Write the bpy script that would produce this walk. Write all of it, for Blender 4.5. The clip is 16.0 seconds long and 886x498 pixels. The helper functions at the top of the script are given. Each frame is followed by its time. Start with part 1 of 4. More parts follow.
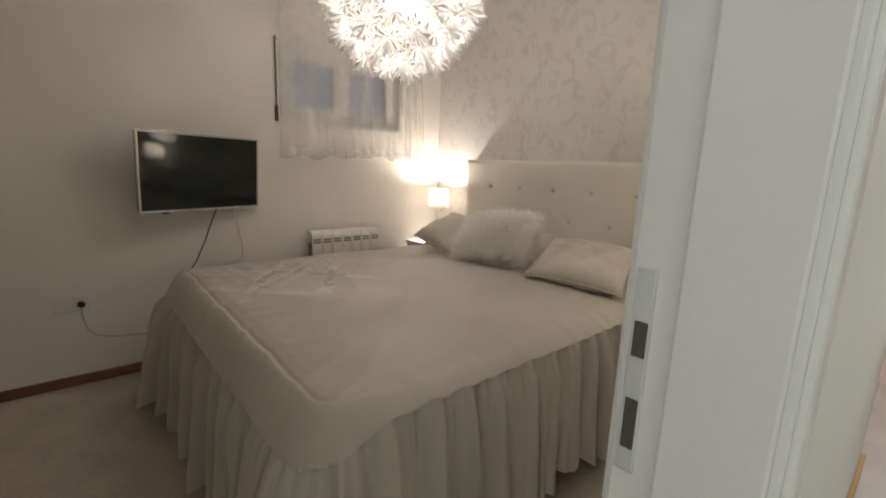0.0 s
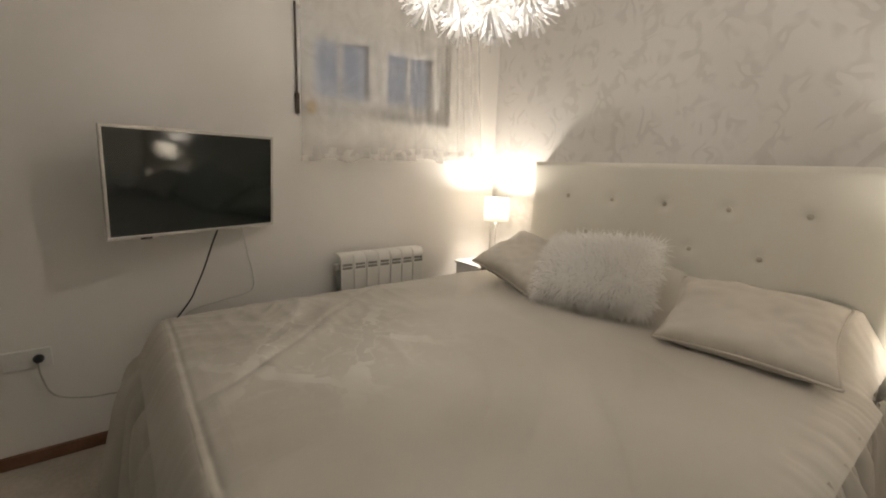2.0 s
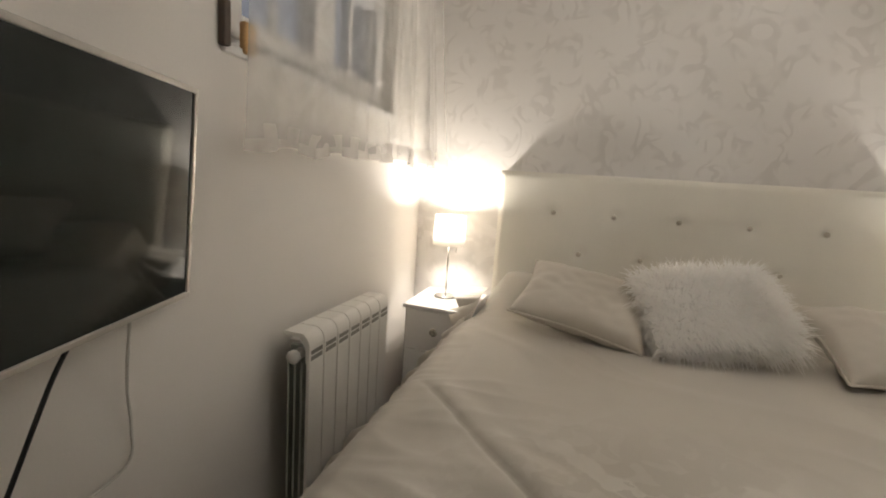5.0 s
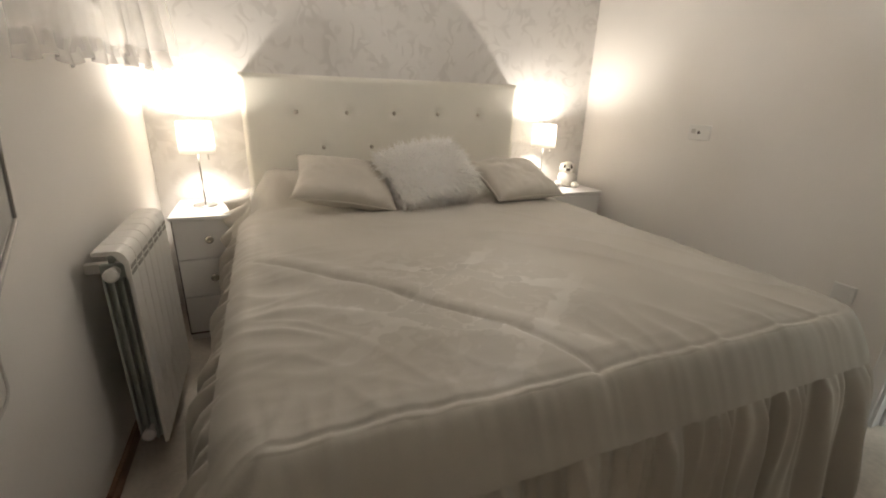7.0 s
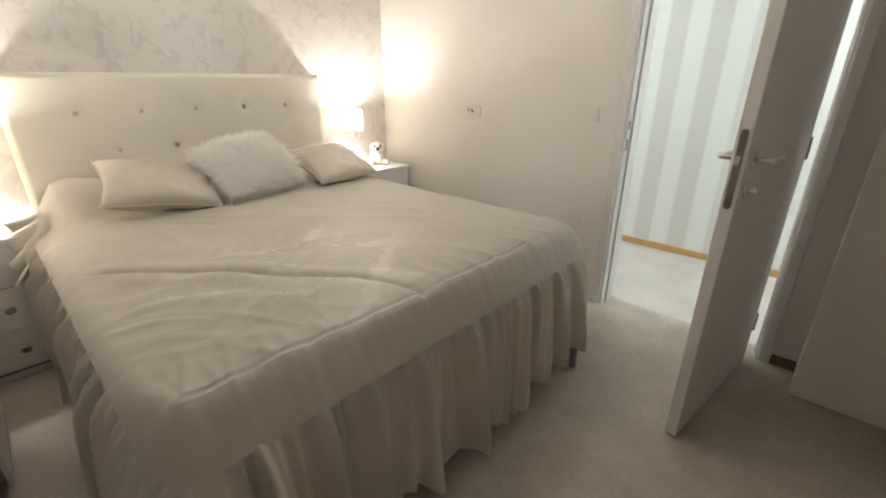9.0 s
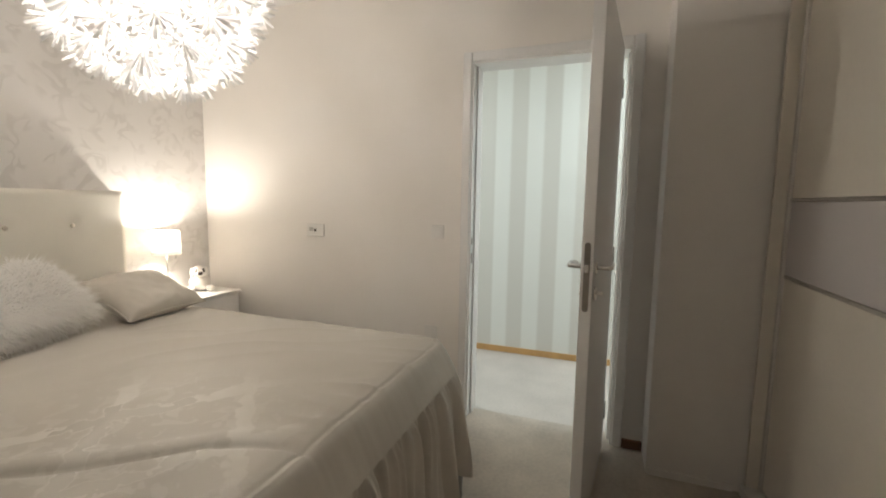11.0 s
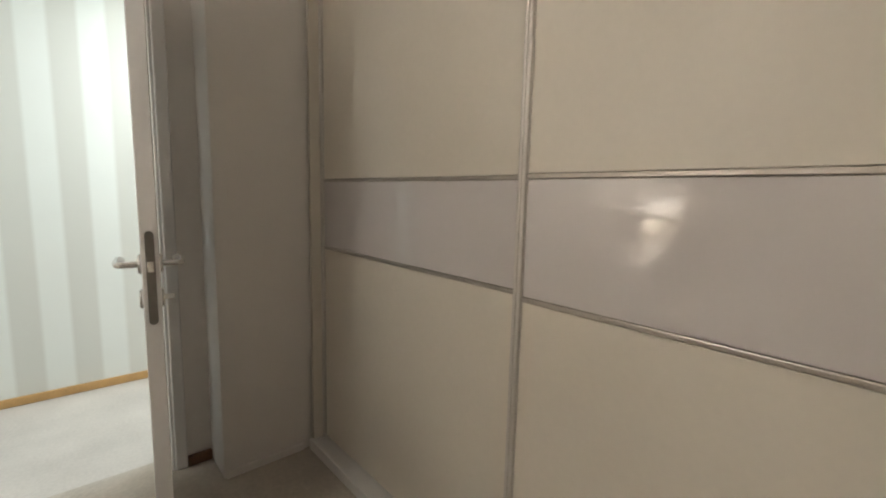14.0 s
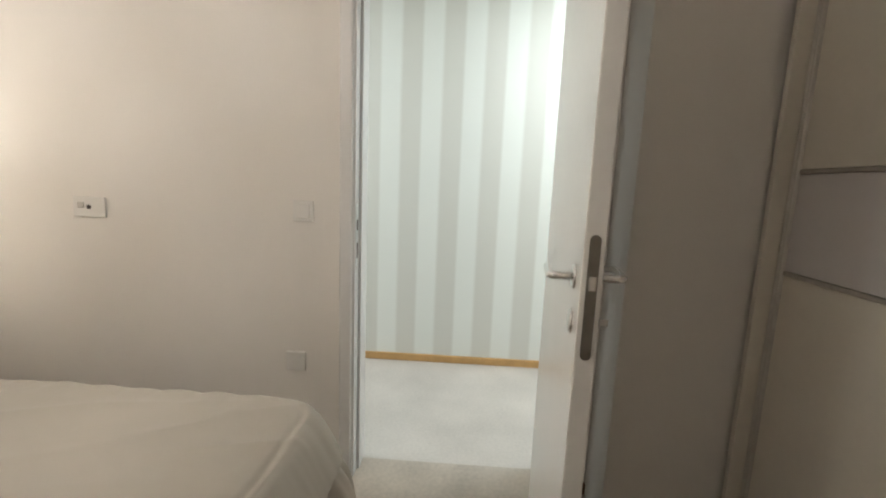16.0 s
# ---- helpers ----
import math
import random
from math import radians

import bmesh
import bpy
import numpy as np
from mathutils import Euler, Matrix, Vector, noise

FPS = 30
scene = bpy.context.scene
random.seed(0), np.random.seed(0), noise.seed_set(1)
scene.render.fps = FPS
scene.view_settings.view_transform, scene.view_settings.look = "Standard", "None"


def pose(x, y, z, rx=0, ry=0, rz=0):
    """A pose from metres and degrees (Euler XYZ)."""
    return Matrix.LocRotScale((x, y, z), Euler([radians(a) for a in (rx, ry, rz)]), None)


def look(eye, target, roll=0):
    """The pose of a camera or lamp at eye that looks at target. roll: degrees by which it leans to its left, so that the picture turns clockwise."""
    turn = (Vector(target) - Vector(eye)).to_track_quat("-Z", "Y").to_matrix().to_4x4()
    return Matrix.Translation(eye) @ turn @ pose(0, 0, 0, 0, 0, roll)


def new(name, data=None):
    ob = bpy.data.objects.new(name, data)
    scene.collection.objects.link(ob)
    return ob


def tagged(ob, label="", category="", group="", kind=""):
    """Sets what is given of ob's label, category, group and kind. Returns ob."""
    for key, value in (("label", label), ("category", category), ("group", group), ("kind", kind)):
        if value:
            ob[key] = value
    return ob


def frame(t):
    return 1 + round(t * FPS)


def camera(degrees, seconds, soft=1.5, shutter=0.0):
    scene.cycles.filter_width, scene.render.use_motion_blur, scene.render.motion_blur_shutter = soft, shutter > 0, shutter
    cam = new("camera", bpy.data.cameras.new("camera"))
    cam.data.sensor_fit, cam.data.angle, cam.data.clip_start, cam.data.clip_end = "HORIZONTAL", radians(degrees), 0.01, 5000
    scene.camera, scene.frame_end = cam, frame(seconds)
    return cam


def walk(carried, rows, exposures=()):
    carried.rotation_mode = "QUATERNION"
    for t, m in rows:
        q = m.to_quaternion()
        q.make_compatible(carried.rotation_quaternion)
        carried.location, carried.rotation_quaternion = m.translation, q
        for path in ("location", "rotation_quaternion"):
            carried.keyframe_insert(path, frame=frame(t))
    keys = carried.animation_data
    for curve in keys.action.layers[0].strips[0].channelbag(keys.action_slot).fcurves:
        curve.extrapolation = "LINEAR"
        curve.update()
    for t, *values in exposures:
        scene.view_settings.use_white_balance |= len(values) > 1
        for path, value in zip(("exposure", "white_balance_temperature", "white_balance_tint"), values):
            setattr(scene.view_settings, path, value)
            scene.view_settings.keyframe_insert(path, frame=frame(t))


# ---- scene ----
cam = camera(91.6, 16.0, soft=1.9)
PATH = [
    (0, (2.920, -2.451, 1.229), (1.439, -1.16, 0.8655), 2.2),
    (0.5, (2.673, -2.367, 1.217), (1.116, -1.175, 0.819), 1.8),
    (1, (2.488, -2.296, 1.232), (0.959, -1.071, 0.831), 1.1),
    (1.5, (2.351, -2.197, 1.254), (0.81, -0.98, 0.876), 1.6),
    (2, (2.259, -2.156, 1.262), (0.7, -0.962, 0.883), 2.0),
    (2.5, (1.972, -2.311, 1.247), (0.581, -0.908, 0.931), 1.2),
    (3, (1.63, -2.375, 1.245), (0.311, -0.906, 0.922), 2.7),
    (5.5, (0.686, -2.212, 1.211), (0.653, -0.231, 0.94), 1.2),
    (6, (0.57, -2.312, 1.242), (1.152, -0.422, 0.947), -2.1),
    (6.5, (0.536, -2.439, 1.213), (1.343, -0.664, 0.767), -1.0),
    (7, (0.54, -2.637, 1.209), (1.265, -0.893, 0.552), 1.8),
    (7.5, (0.461, -2.706, 1.238), (1.180, -1.078, 0.327), 2.1),
    (8, (0.398, -2.773, 1.209), (1.385, -1.338, 0.227), 0.1),
    (8.5, (0.345, -2.814, 1.258), (1.581, -1.518, 0.369), -0.2),
    (9, (0.351, -2.891, 1.277), (1.705, -1.614, 0.545), 0.1),
    (11.3, (0.355, -2.667, 1.272), (2.275, -2.143, 1.079), 0.1),
    (11.5, (0.389, -2.711, 1.285), (2.34, -2.351, 1.027), 1.2),
    (12, (0.512, -2.647, 1.253), (2.491, -2.741, 0.982), 3.2),
    (12.5, (0.631, -2.617, 1.257), (2.551, -3.128, 1.031), 3.5),
    (13, (0.62, -2.513, 1.256), (2.326, -3.522, 0.986), 1.8),
    (13.5, (0.573, -2.456, 1.247), (2.132, -3.678, 0.974), 1.1),
    (14, (0.602, -2.484, 1.254), (2.083, -3.803, 1.001), 1.4),
    (14.5, (0.669, -2.583, 1.253), (2.356, -3.645, 1.087), 1.1),
    (15, (0.708, -2.583, 1.249), (2.629, -3.112, 1.066), 2.8),
    (15.5, (0.834, -2.506, 1.226), (2.811, -2.557, 0.929), 3.2),
    (16, (1.094, -2.404, 1.228), (3.069, -2.313, 0.924), 2.3),
]
# seconds, stops, kelvin, tint: the clip starts warmer than it goes on
EXPOSURES = [(0, -0.57, 6750, 12), (0.5, -0.26, 7100, 12), (1, -0.41, 7000, 12), (1.5, -0.49, 6700, 11), (2, -0.44, 6650, 10), (3, -0.33, 6500, 10), (5.5, -0.61, 6500, 10), (6, -0.71, 6500, 10), (6.5, -0.61, 6500, 10), (7, -0.3, 6500, 10), (7.5, -0.1, 6500, 10), (8, 0.13, 6500, 10), (9, 0.25, 6500, 10), (11.5, -0.04, 6500, 10), (12, 0.22, 6500, 10), (14, 0.26, 6500, 10), (15.5, 0.24, 6500, 10), (16, 0.12, 6450, 10)]
walk(cam, [(t, look(eye, target, roll)) for t, eye, target, roll in PATH], EXPOSURES)

# world: dusk outside the small window
world = bpy.data.worlds.new("dusk")
scene.world = world
world.use_nodes = True
world.node_tree.nodes["Background"].inputs[0].default_value = (0.36, 0.385, 0.45, 1)
world.node_tree.nodes["Background"].inputs[1].default_value = 0.80

# lamps: position, watts, colour, radius
CHANDELIER = (1.361, -1.358, 1.922)
BULB_STRENGTH = 212.0
LAMP_L, LAMP_R = (0.235, -0.178, 0.655), (2.286, -0.138, 0.655)
WARM = (1.0, 0.94, 0.84)


def point_lamp(name, at, watts, colour, radius):
    li = bpy.data.lights.new(name, "POINT")
    li.energy, li.color, li.shadow_soft_size = watts, colour, radius
    ob = new(name, li)
    ob.location = at
    return ob


def area_lamp(name, at, size, watts, colour):
    li = bpy.data.lights.new(name, "AREA")
    li.shape, li.size, li.size_y, li.energy, li.color = "RECTANGLE", size[0], size[1], watts, colour
    ob = new(name, li)
    ob.location = at
    return ob


for at in (LAMP_L, LAMP_R):
    point_lamp("bedside_bulb", (at[0], at[1], at[2] + 0.382), 18.0, WARM, 0.025)
area_lamp("hall_lamp", (3.15, -3.4, 2.48), (0.4, 0.4), 19.0, (0.85, 0.965, 1.0))
area_lamp("hall_lamp", (3.15, -0.6, 2.48), (0.4, 0.4), 19.0, (0.85, 0.965, 1.0))
area_lamp("living_room_lamp", (2.6, 3.4, 2.48), (1.2, 1.2), 45.0, (1.0, 0.86, 0.82))

# ---------------------------------------------------------------- materials


def mat(name, base=(0.8, 0.8, 0.8), rough=0.5, metal=0.0, var=0.06, scale=6.0, fine=120.0, bump=0.15, bump_dist=0.002, coat=0.0):
    """A surface with cloudy variation at a large scale, and grain and relief at a fine one."""
    m = bpy.data.materials.new(name)
    m.use_nodes = True
    nt = m.node_tree
    p = nt.nodes["Principled BSDF"]
    p.inputs["Roughness"].default_value = rough
    p.inputs["Metallic"].default_value = metal
    if coat:
        p.inputs["Coat Weight"].default_value = coat
        p.inputs["Coat Roughness"].default_value = 0.05
    co = nt.nodes.new("ShaderNodeTexCoord")
    n1 = nt.nodes.new("ShaderNodeTexNoise")
    n1.inputs["Scale"].default_value, n1.inputs["Detail"].default_value = scale, 5
    n2 = nt.nodes.new("ShaderNodeTexNoise")
    n2.inputs["Scale"].default_value, n2.inputs["Detail"].default_value = fine, 3
    for n in (n1, n2):
        nt.links.new(co.outputs["Object"], n.inputs["Vector"])
    add = nt.nodes.new("ShaderNodeMath")
    add.operation = "ADD"
    nt.links.new(n1.outputs["Fac"], add.inputs[0])
    half = nt.nodes.new("ShaderNodeMath")
    half.operation = "MULTIPLY"
    half.inputs[1].default_value = 0.5
    nt.links.new(n2.outputs["Fac"], half.inputs[0])
    nt.links.new(half.outputs[0], add.inputs[1])
    ramp = nt.nodes.new("ShaderNodeValToRGB")
    ramp.color_ramp.elements[0].position, ramp.color_ramp.elements[1].position = 0.45, 1.05
    ramp.color_ramp.elements[0].color = (*[c * (1 - var) for c in base], 1)
    ramp.color_ramp.elements[1].color = (*[min(1, c * (1 + var)) for c in base], 1)
    nt.links.new(add.outputs[0], ramp.inputs["Fac"])
    nt.links.new(ramp.outputs["Color"], p.inputs["Base Color"])
    if bump:
        b = nt.nodes.new("ShaderNodeBump")
        b.inputs["Strength"].default_value, b.inputs["Distance"].default_value = bump, bump_dist
        nt.links.new(n2.outputs["Fac"], b.inputs["Height"])
        nt.links.new(b.outputs["Normal"], p.inputs["Normal"])
    return m


def nodes_of(m):
    return m.node_tree.nodes, m.node_tree.links, m.node_tree.nodes["Principled BSDF"]


def math_node(nt, op, a, b=None):
    n = nt.nodes.new("ShaderNodeMath")
    n.operation = op
    for i, v in enumerate((a, b)):
        if v is None:
            continue
        if isinstance(v, (int, float)):
            n.inputs[i].default_value = v
        else:
            nt.links.new(v, n.inputs[i])
    return n.outputs[0]


M_WALL = mat("wall_paint", (0.84, 0.795, 0.745), 0.75, var=0.035, scale=1.6, fine=220, bump=0.25, bump_dist=0.0012)
M_CEIL = mat("ceiling_paint", (0.88, 0.86, 0.83), 0.85, var=0.03, scale=2.0, fine=150, bump=0.1)
M_HEAD = mat("headboard_leatherette", (0.77, 0.73, 0.645), 0.5, var=0.04, scale=3, fine=260, bump=0.25, bump_dist=0.0012)
M_BUTTON = mat("headboard_button", (0.55, 0.49, 0.40), 0.35, var=0.1)
M_PILLOW = mat("beige_satin", (0.58, 0.525, 0.45), 0.55, var=0.06, scale=5, fine=400, bump=0.2, bump_dist=0.001)
M_FUR = mat("white_fur", (0.97, 0.96, 0.94), 0.85, var=0.03, scale=20, fine=300, bump=0.2)
M_WHITE = mat("white_lacquer", (0.82, 0.79, 0.76), 0.35, var=0.03, scale=3, fine=90, bump=0.04)
M_DOOR = mat("white_door_paint", (0.80, 0.78, 0.76), 0.26, var=0.03, scale=2, fine=80, bump=0.05)
M_GAP = mat("dark_gap", (0.10, 0.08, 0.07), 0.8, var=0.1)
M_CHROME = mat("chrome", (0.75, 0.74, 0.72), 0.16, 1.0, var=0.05, bump=0)
M_STEEL = mat("brushed_steel", (0.27, 0.25, 0.225), 0.38, 1.0, var=0.12, scale=30, fine=400, bump=0.1)
M_STRIP = mat("satin_strip", (0.50, 0.455, 0.41), 0.35, 0.7, var=0.08, scale=12, fine=300, bump=0.05)
M_ALU = mat("aluminium_strip", (0.66, 0.62, 0.57), 0.42, 0.6, var=0.06, scale=12, fine=300, bump=0.05)
M_PLATE = mat("zinc_plate", (0.72, 0.74, 0.74), 0.4, 0.35, var=0.05, bump=0.02)
M_KNOB = mat("crystal_knob", (0.55, 0.50, 0.42), 0.12, 0.6, var=0.2, scale=60, bump=0)
M_BLACK = mat("black_plastic", (0.015, 0.016, 0.017), 0.35, var=0.2, scale=20, bump=0.05)
M_SCREEN = mat("tv_glass", (0.008, 0.012, 0.011), 0.06, var=0.2, bump=0)
M_SILVER = mat("silver_bezel", (0.55, 0.52, 0.48), 0.32, 0.6, var=0.05, bump=0.02)
M_BROWN = mat("brown_wood", (0.19, 0.095, 0.05), 0.45, var=0.25, scale=9, fine=90, bump=0.15)
M_DARKWOOD = mat("dark_strap", (0.07, 0.045, 0.03), 0.5, var=0.2, scale=20, fine=200)
M_OAK = mat("honey_wood", (0.55, 0.33, 0.13), 0.45, var=0.18, scale=9, fine=90, bump=0.1)
M_RAD = mat("radiator_enamel", (0.80, 0.77, 0.72), 0.35, var=0.03, scale=4, fine=80, bump=0.04)
# fins and webs of the white radiator, its side shade put into the colour
M_RADSHADE = mat("radiator_shaded_core", (0.40, 0.42, 0.38), 0.5, var=0.1)
M_RADDARK = mat("radiator_slots", (0.30, 0.28, 0.245), 0.5, var=0.1)
M_PVC = mat("window_pvc", (0.82, 0.80, 0.78), 0.35, var=0.03, bump=0.03)
M_PLASTIC = mat("white_plastic", (0.80, 0.77, 0.73), 0.35, var=0.02, bump=0.02)
M_WIRE_GREY = mat("grey_cable", (0.46, 0.43, 0.39), 0.5, var=0.08)
M_WIRE_PALE = mat("pale_cable", (0.66, 0.63, 0.58), 0.5, var=0.08)
M_WARDROBE = mat("wardrobe_cream", (0.78, 0.72, 0.625), 0.45, var=0.03, scale=1.5, fine=60, bump=0.05)
M_BAND = mat("wardrobe_lacquered_glass", (0.70, 0.655, 0.64), 0.1, var=0.015, scale=1.5, bump=0, coat=1.0)
M_BAND.node_tree.nodes["Principled BSDF"].inputs["Coat Roughness"].default_value = 0.005
M_BAND.node_tree.nodes["Principled BSDF"].inputs["Coat IOR"].default_value = 1.75
M_BAND.node_tree.nodes["Principled BSDF"].inputs["Specular IOR Level"].default_value = 0.0
M_TOY = mat("plush", (0.80, 0.75, 0.68), 0.9, var=0.1, scale=30, fine=200, bump=0.5, bump_dist=0.004)
M_PLUSHDARK = mat("plush_dark", (0.06, 0.045, 0.035), 0.9, var=0.1)
M_BASE = mat("bed_base_fabric", (0.58, 0.53, 0.46), 0.8, var=0.08, fine=300, bump=0.2)
M_LEG = mat("bed_leg_metal", (0.30, 0.29, 0.28), 0.4, 0.7, var=0.1)
M_ARMCHAIR = mat("plum_velvet", (0.42, 0.16, 0.24), 0.8, var=0.15, scale=12, fine=200, bump=0.2)
M_PINK = mat("pink_plaster", (0.72, 0.50, 0.50), 0.8, var=0.05)

# floor: pale laminate with soft mottling along the boards
M_FLOOR = mat("pale_laminate", (0.50, 0.44, 0.372), 0.5, var=0.2, scale=5.0, fine=55, bump=0.08)
# lighter copy for the hall, its stronger light put into the colour
M_HALLFLOOR = mat("hall_lit_laminate", (0.56, 0.52, 0.475), 0.42, var=0.14, scale=3.0, fine=70, bump=0.06)
# the next room's warm pink light is put into this floor colour
M_LIVING = mat("pink_lit_laminate", (0.70, 0.56, 0.50), 0.4, var=0.05, scale=3.0, fine=70, bump=0.05)

# bedroom wallpaper: pale ground with grey-beige curling leaves
M_PAPER = mat("leaf_wallpaper", (0.76, 0.725, 0.69), 0.6, var=0.02, scale=2, fine=200, bump=0.1)
ns, ls, pr = nodes_of(M_PAPER)
ground = pr.inputs["Base Color"].links[0].from_socket
co = ns.new("ShaderNodeTexCoord")
swirl = ns.new("ShaderNodeTexNoise")
swirl.inputs["Scale"].default_value, swirl.inputs["Detail"].default_value, swirl.inputs["Distortion"].default_value = 7.5, 0.8, 1.6
ls.new(co.outputs["Object"], swirl.inputs["Vector"])
band = math_node(M_PAPER.node_tree, "ABSOLUTE", math_node(M_PAPER.node_tree, "SUBTRACT", swirl.outputs["Fac"], 0.5))
leaf = ns.new("ShaderNodeMapRange")
leaf.interpolation_type = "SMOOTHSTEP"
leaf.inputs["From Min"].default_value, leaf.inputs["From Max"].default_value = 0.10, 0.04
ls.new(band, leaf.inputs["Value"])
gaps = ns.new("ShaderNodeTexNoise")
gaps.inputs["Scale"].default_value, gaps.inputs["Detail"].default_value = 9.0, 1.0
ls.new(co.outputs["Object"], gaps.inputs["Vector"])
gap_cut = ns.new("ShaderNodeMapRange")
gap_cut.interpolation_type = "SMOOTHSTEP"
gap_cut.inputs["From Min"].default_value, gap_cut.inputs["From Max"].default_value = 0.42, 0.60
ls.new(gaps.outputs["Fac"], gap_cut.inputs["Value"])
fac = math_node(M_PAPER.node_tree, "MULTIPLY", leaf.outputs["Result"], gap_cut.outputs["Result"])
mix = ns.new("ShaderNodeMix")
mix.data_type = "RGBA"
ls.new(math_node(M_PAPER.node_tree, "MULTIPLY", fac, 0.34), mix.inputs["Factor"])
ls.new(ground, mix.inputs["A"])
mix.inputs["B"].default_value = (0.52, 0.48, 0.44, 1)
ls.new(mix.outputs["Result"], pr.inputs["Base Color"])

# hall wallpaper: wide vertical stripes
M_STRIPES = mat("striped_wallpaper", (0.82, 0.84, 0.80), 0.6, var=0.02, scale=2, fine=200, bump=0.1)
ns, ls, pr = nodes_of(M_STRIPES)
ground = pr.inputs["Base Color"].links[0].from_socket
co = ns.new("ShaderNodeTexCoord")
sep = ns.new("ShaderNodeSeparateXYZ")
ls.new(co.outputs["Object"], sep.inputs[0])
STRIPE, STRIPE_AT = 0.262, 0.07
saw = math_node(M_STRIPES.node_tree, "PINGPONG", math_node(M_STRIPES.node_tree, "ADD", sep.outputs["Y"], STRIPE_AT), STRIPE / 2)
edge = ns.new("ShaderNodeMapRange")
edge.inputs["From Min"].default_value, edge.inputs["From Max"].default_value = STRIPE / 4 - 0.010, STRIPE / 4 + 0.010
ls.new(saw, edge.inputs["Value"])
mix = ns.new("ShaderNodeMix")
mix.data_type = "RGBA"
ls.new(edge.outputs["Result"], mix.inputs["Factor"])
ls.new(ground, mix.inputs["A"])
mix.inputs["B"].default_value = (0.69, 0.69, 0.64, 1)
ls.new(mix.outputs["Result"], pr.inputs["Base Color"])

# bedspread: beige satin, a lattice of pale bands with leaf sprays in the fields
M_SPREAD = mat("bedspread_satin", (0.53, 0.485, 0.42), 0.5, var=0.04, scale=4, fine=450, bump=0.15, bump_dist=0.001)
ns, ls, pr = nodes_of(M_SPREAD)
nt = M_SPREAD.node_tree
ground = pr.inputs["Base Color"].links[0].from_socket
co = ns.new("ShaderNodeTexCoord")
sep = ns.new("ShaderNodeSeparateXYZ")
ls.new(co.outputs["Object"], sep.inputs[0])
wob = ns.new("ShaderNodeTexNoise")
wob.inputs["Scale"].default_value, wob.inputs["Detail"].default_value = 22, 2
ls.new(co.outputs["Object"], wob.inputs["Vector"])
wv = math_node(nt, "MULTIPLY", math_node(nt, "SUBTRACT", wob.outputs["Fac"], 0.5), 0.10)
bands = None
plus = math_node(nt, "ADD", sep.outputs["Y"], math_node(nt, "MULTIPLY", sep.outputs["X"], 0.65))
minus = math_node(nt, "SUBTRACT", sep.outputs["Y"], math_node(nt, "MULTIPLY", sep.outputs["X"], 0.82))
for line, shift, half_step in ((plus, 0.572, 0.1785), (minus, 0.2415, 0.211)):
    d = math_node(nt, "PINGPONG", math_node(nt, "ADD", math_node(nt, "ADD", line, wv), shift), half_step)
    r = ns.new("ShaderNodeMapRange")
    r.interpolation_type = "SMOOTHSTEP"
    r.inputs["From Min"].default_value, r.inputs["From Max"].default_value = 0.036, 0.022
    ls.new(d, r.inputs["Value"])
    bands = r.outputs["Result"] if bands is None else math_node(nt, "MAXIMUM", bands, r.outputs["Result"])
spray = ns.new("ShaderNodeTexNoise")
spray.inputs["Scale"].default_value, spray.inputs["Detail"].default_value, spray.inputs["Distortion"].default_value = 17, 1.0, 1.5
ls.new(co.outputs["Object"], spray.inputs["Vector"])
sr = ns.new("ShaderNodeMapRange")
sr.interpolation_type = "SMOOTHSTEP"
sr.inputs["From Min"].default_value, sr.inputs["From Max"].default_value = 0.54, 0.60
ls.new(spray.outputs["Fac"], sr.inputs["Value"])
motif = math_node(nt, "MAXIMUM", bands, math_node(nt, "MULTIPLY", sr.outputs["Result"], 0.4))
# the woven lattice shows by its sheen, painted paler here in one patch
sheen_reach = ns.new("ShaderNodeVectorMath")
sheen_reach.operation = "DISTANCE"
sheen_reach.inputs[1].default_value = (-0.28, -0.56, 0.7)
ls.new(co.outputs["Object"], sheen_reach.inputs[0])
sheen_patch = ns.new("ShaderNodeMapRange")
sheen_patch.interpolation_type = "SMOOTHSTEP"
sheen_patch.inputs["From Min"].default_value, sheen_patch.inputs["From Max"].default_value = 0.52, 0.15
ls.new(math_node(nt, "ADD", sheen_reach.outputs["Value"], math_node(nt, "MULTIPLY", wv, 2.0)), sheen_patch.inputs["Value"])
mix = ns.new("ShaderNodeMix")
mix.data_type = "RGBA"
ls.new(math_node(nt, "MULTIPLY", math_node(nt, "MULTIPLY", motif, sheen_patch.outputs["Result"]), 0.30), mix.inputs["Factor"])
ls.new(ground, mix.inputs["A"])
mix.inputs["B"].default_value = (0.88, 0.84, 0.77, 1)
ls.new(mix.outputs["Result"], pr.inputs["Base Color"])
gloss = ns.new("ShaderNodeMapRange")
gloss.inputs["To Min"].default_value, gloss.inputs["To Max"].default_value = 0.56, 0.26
ls.new(math_node(nt, "MULTIPLY", motif, sheen_patch.outputs["Result"]), gloss.inputs["Value"])
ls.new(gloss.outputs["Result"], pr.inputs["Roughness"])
pr.inputs["Sheen Weight"].default_value = 0.15
M_SKIRT = mat("skirt_satin", (0.53, 0.485, 0.42), 0.5, var=0.04, scale=4, fine=450, bump=0.15, bump_dist=0.001)


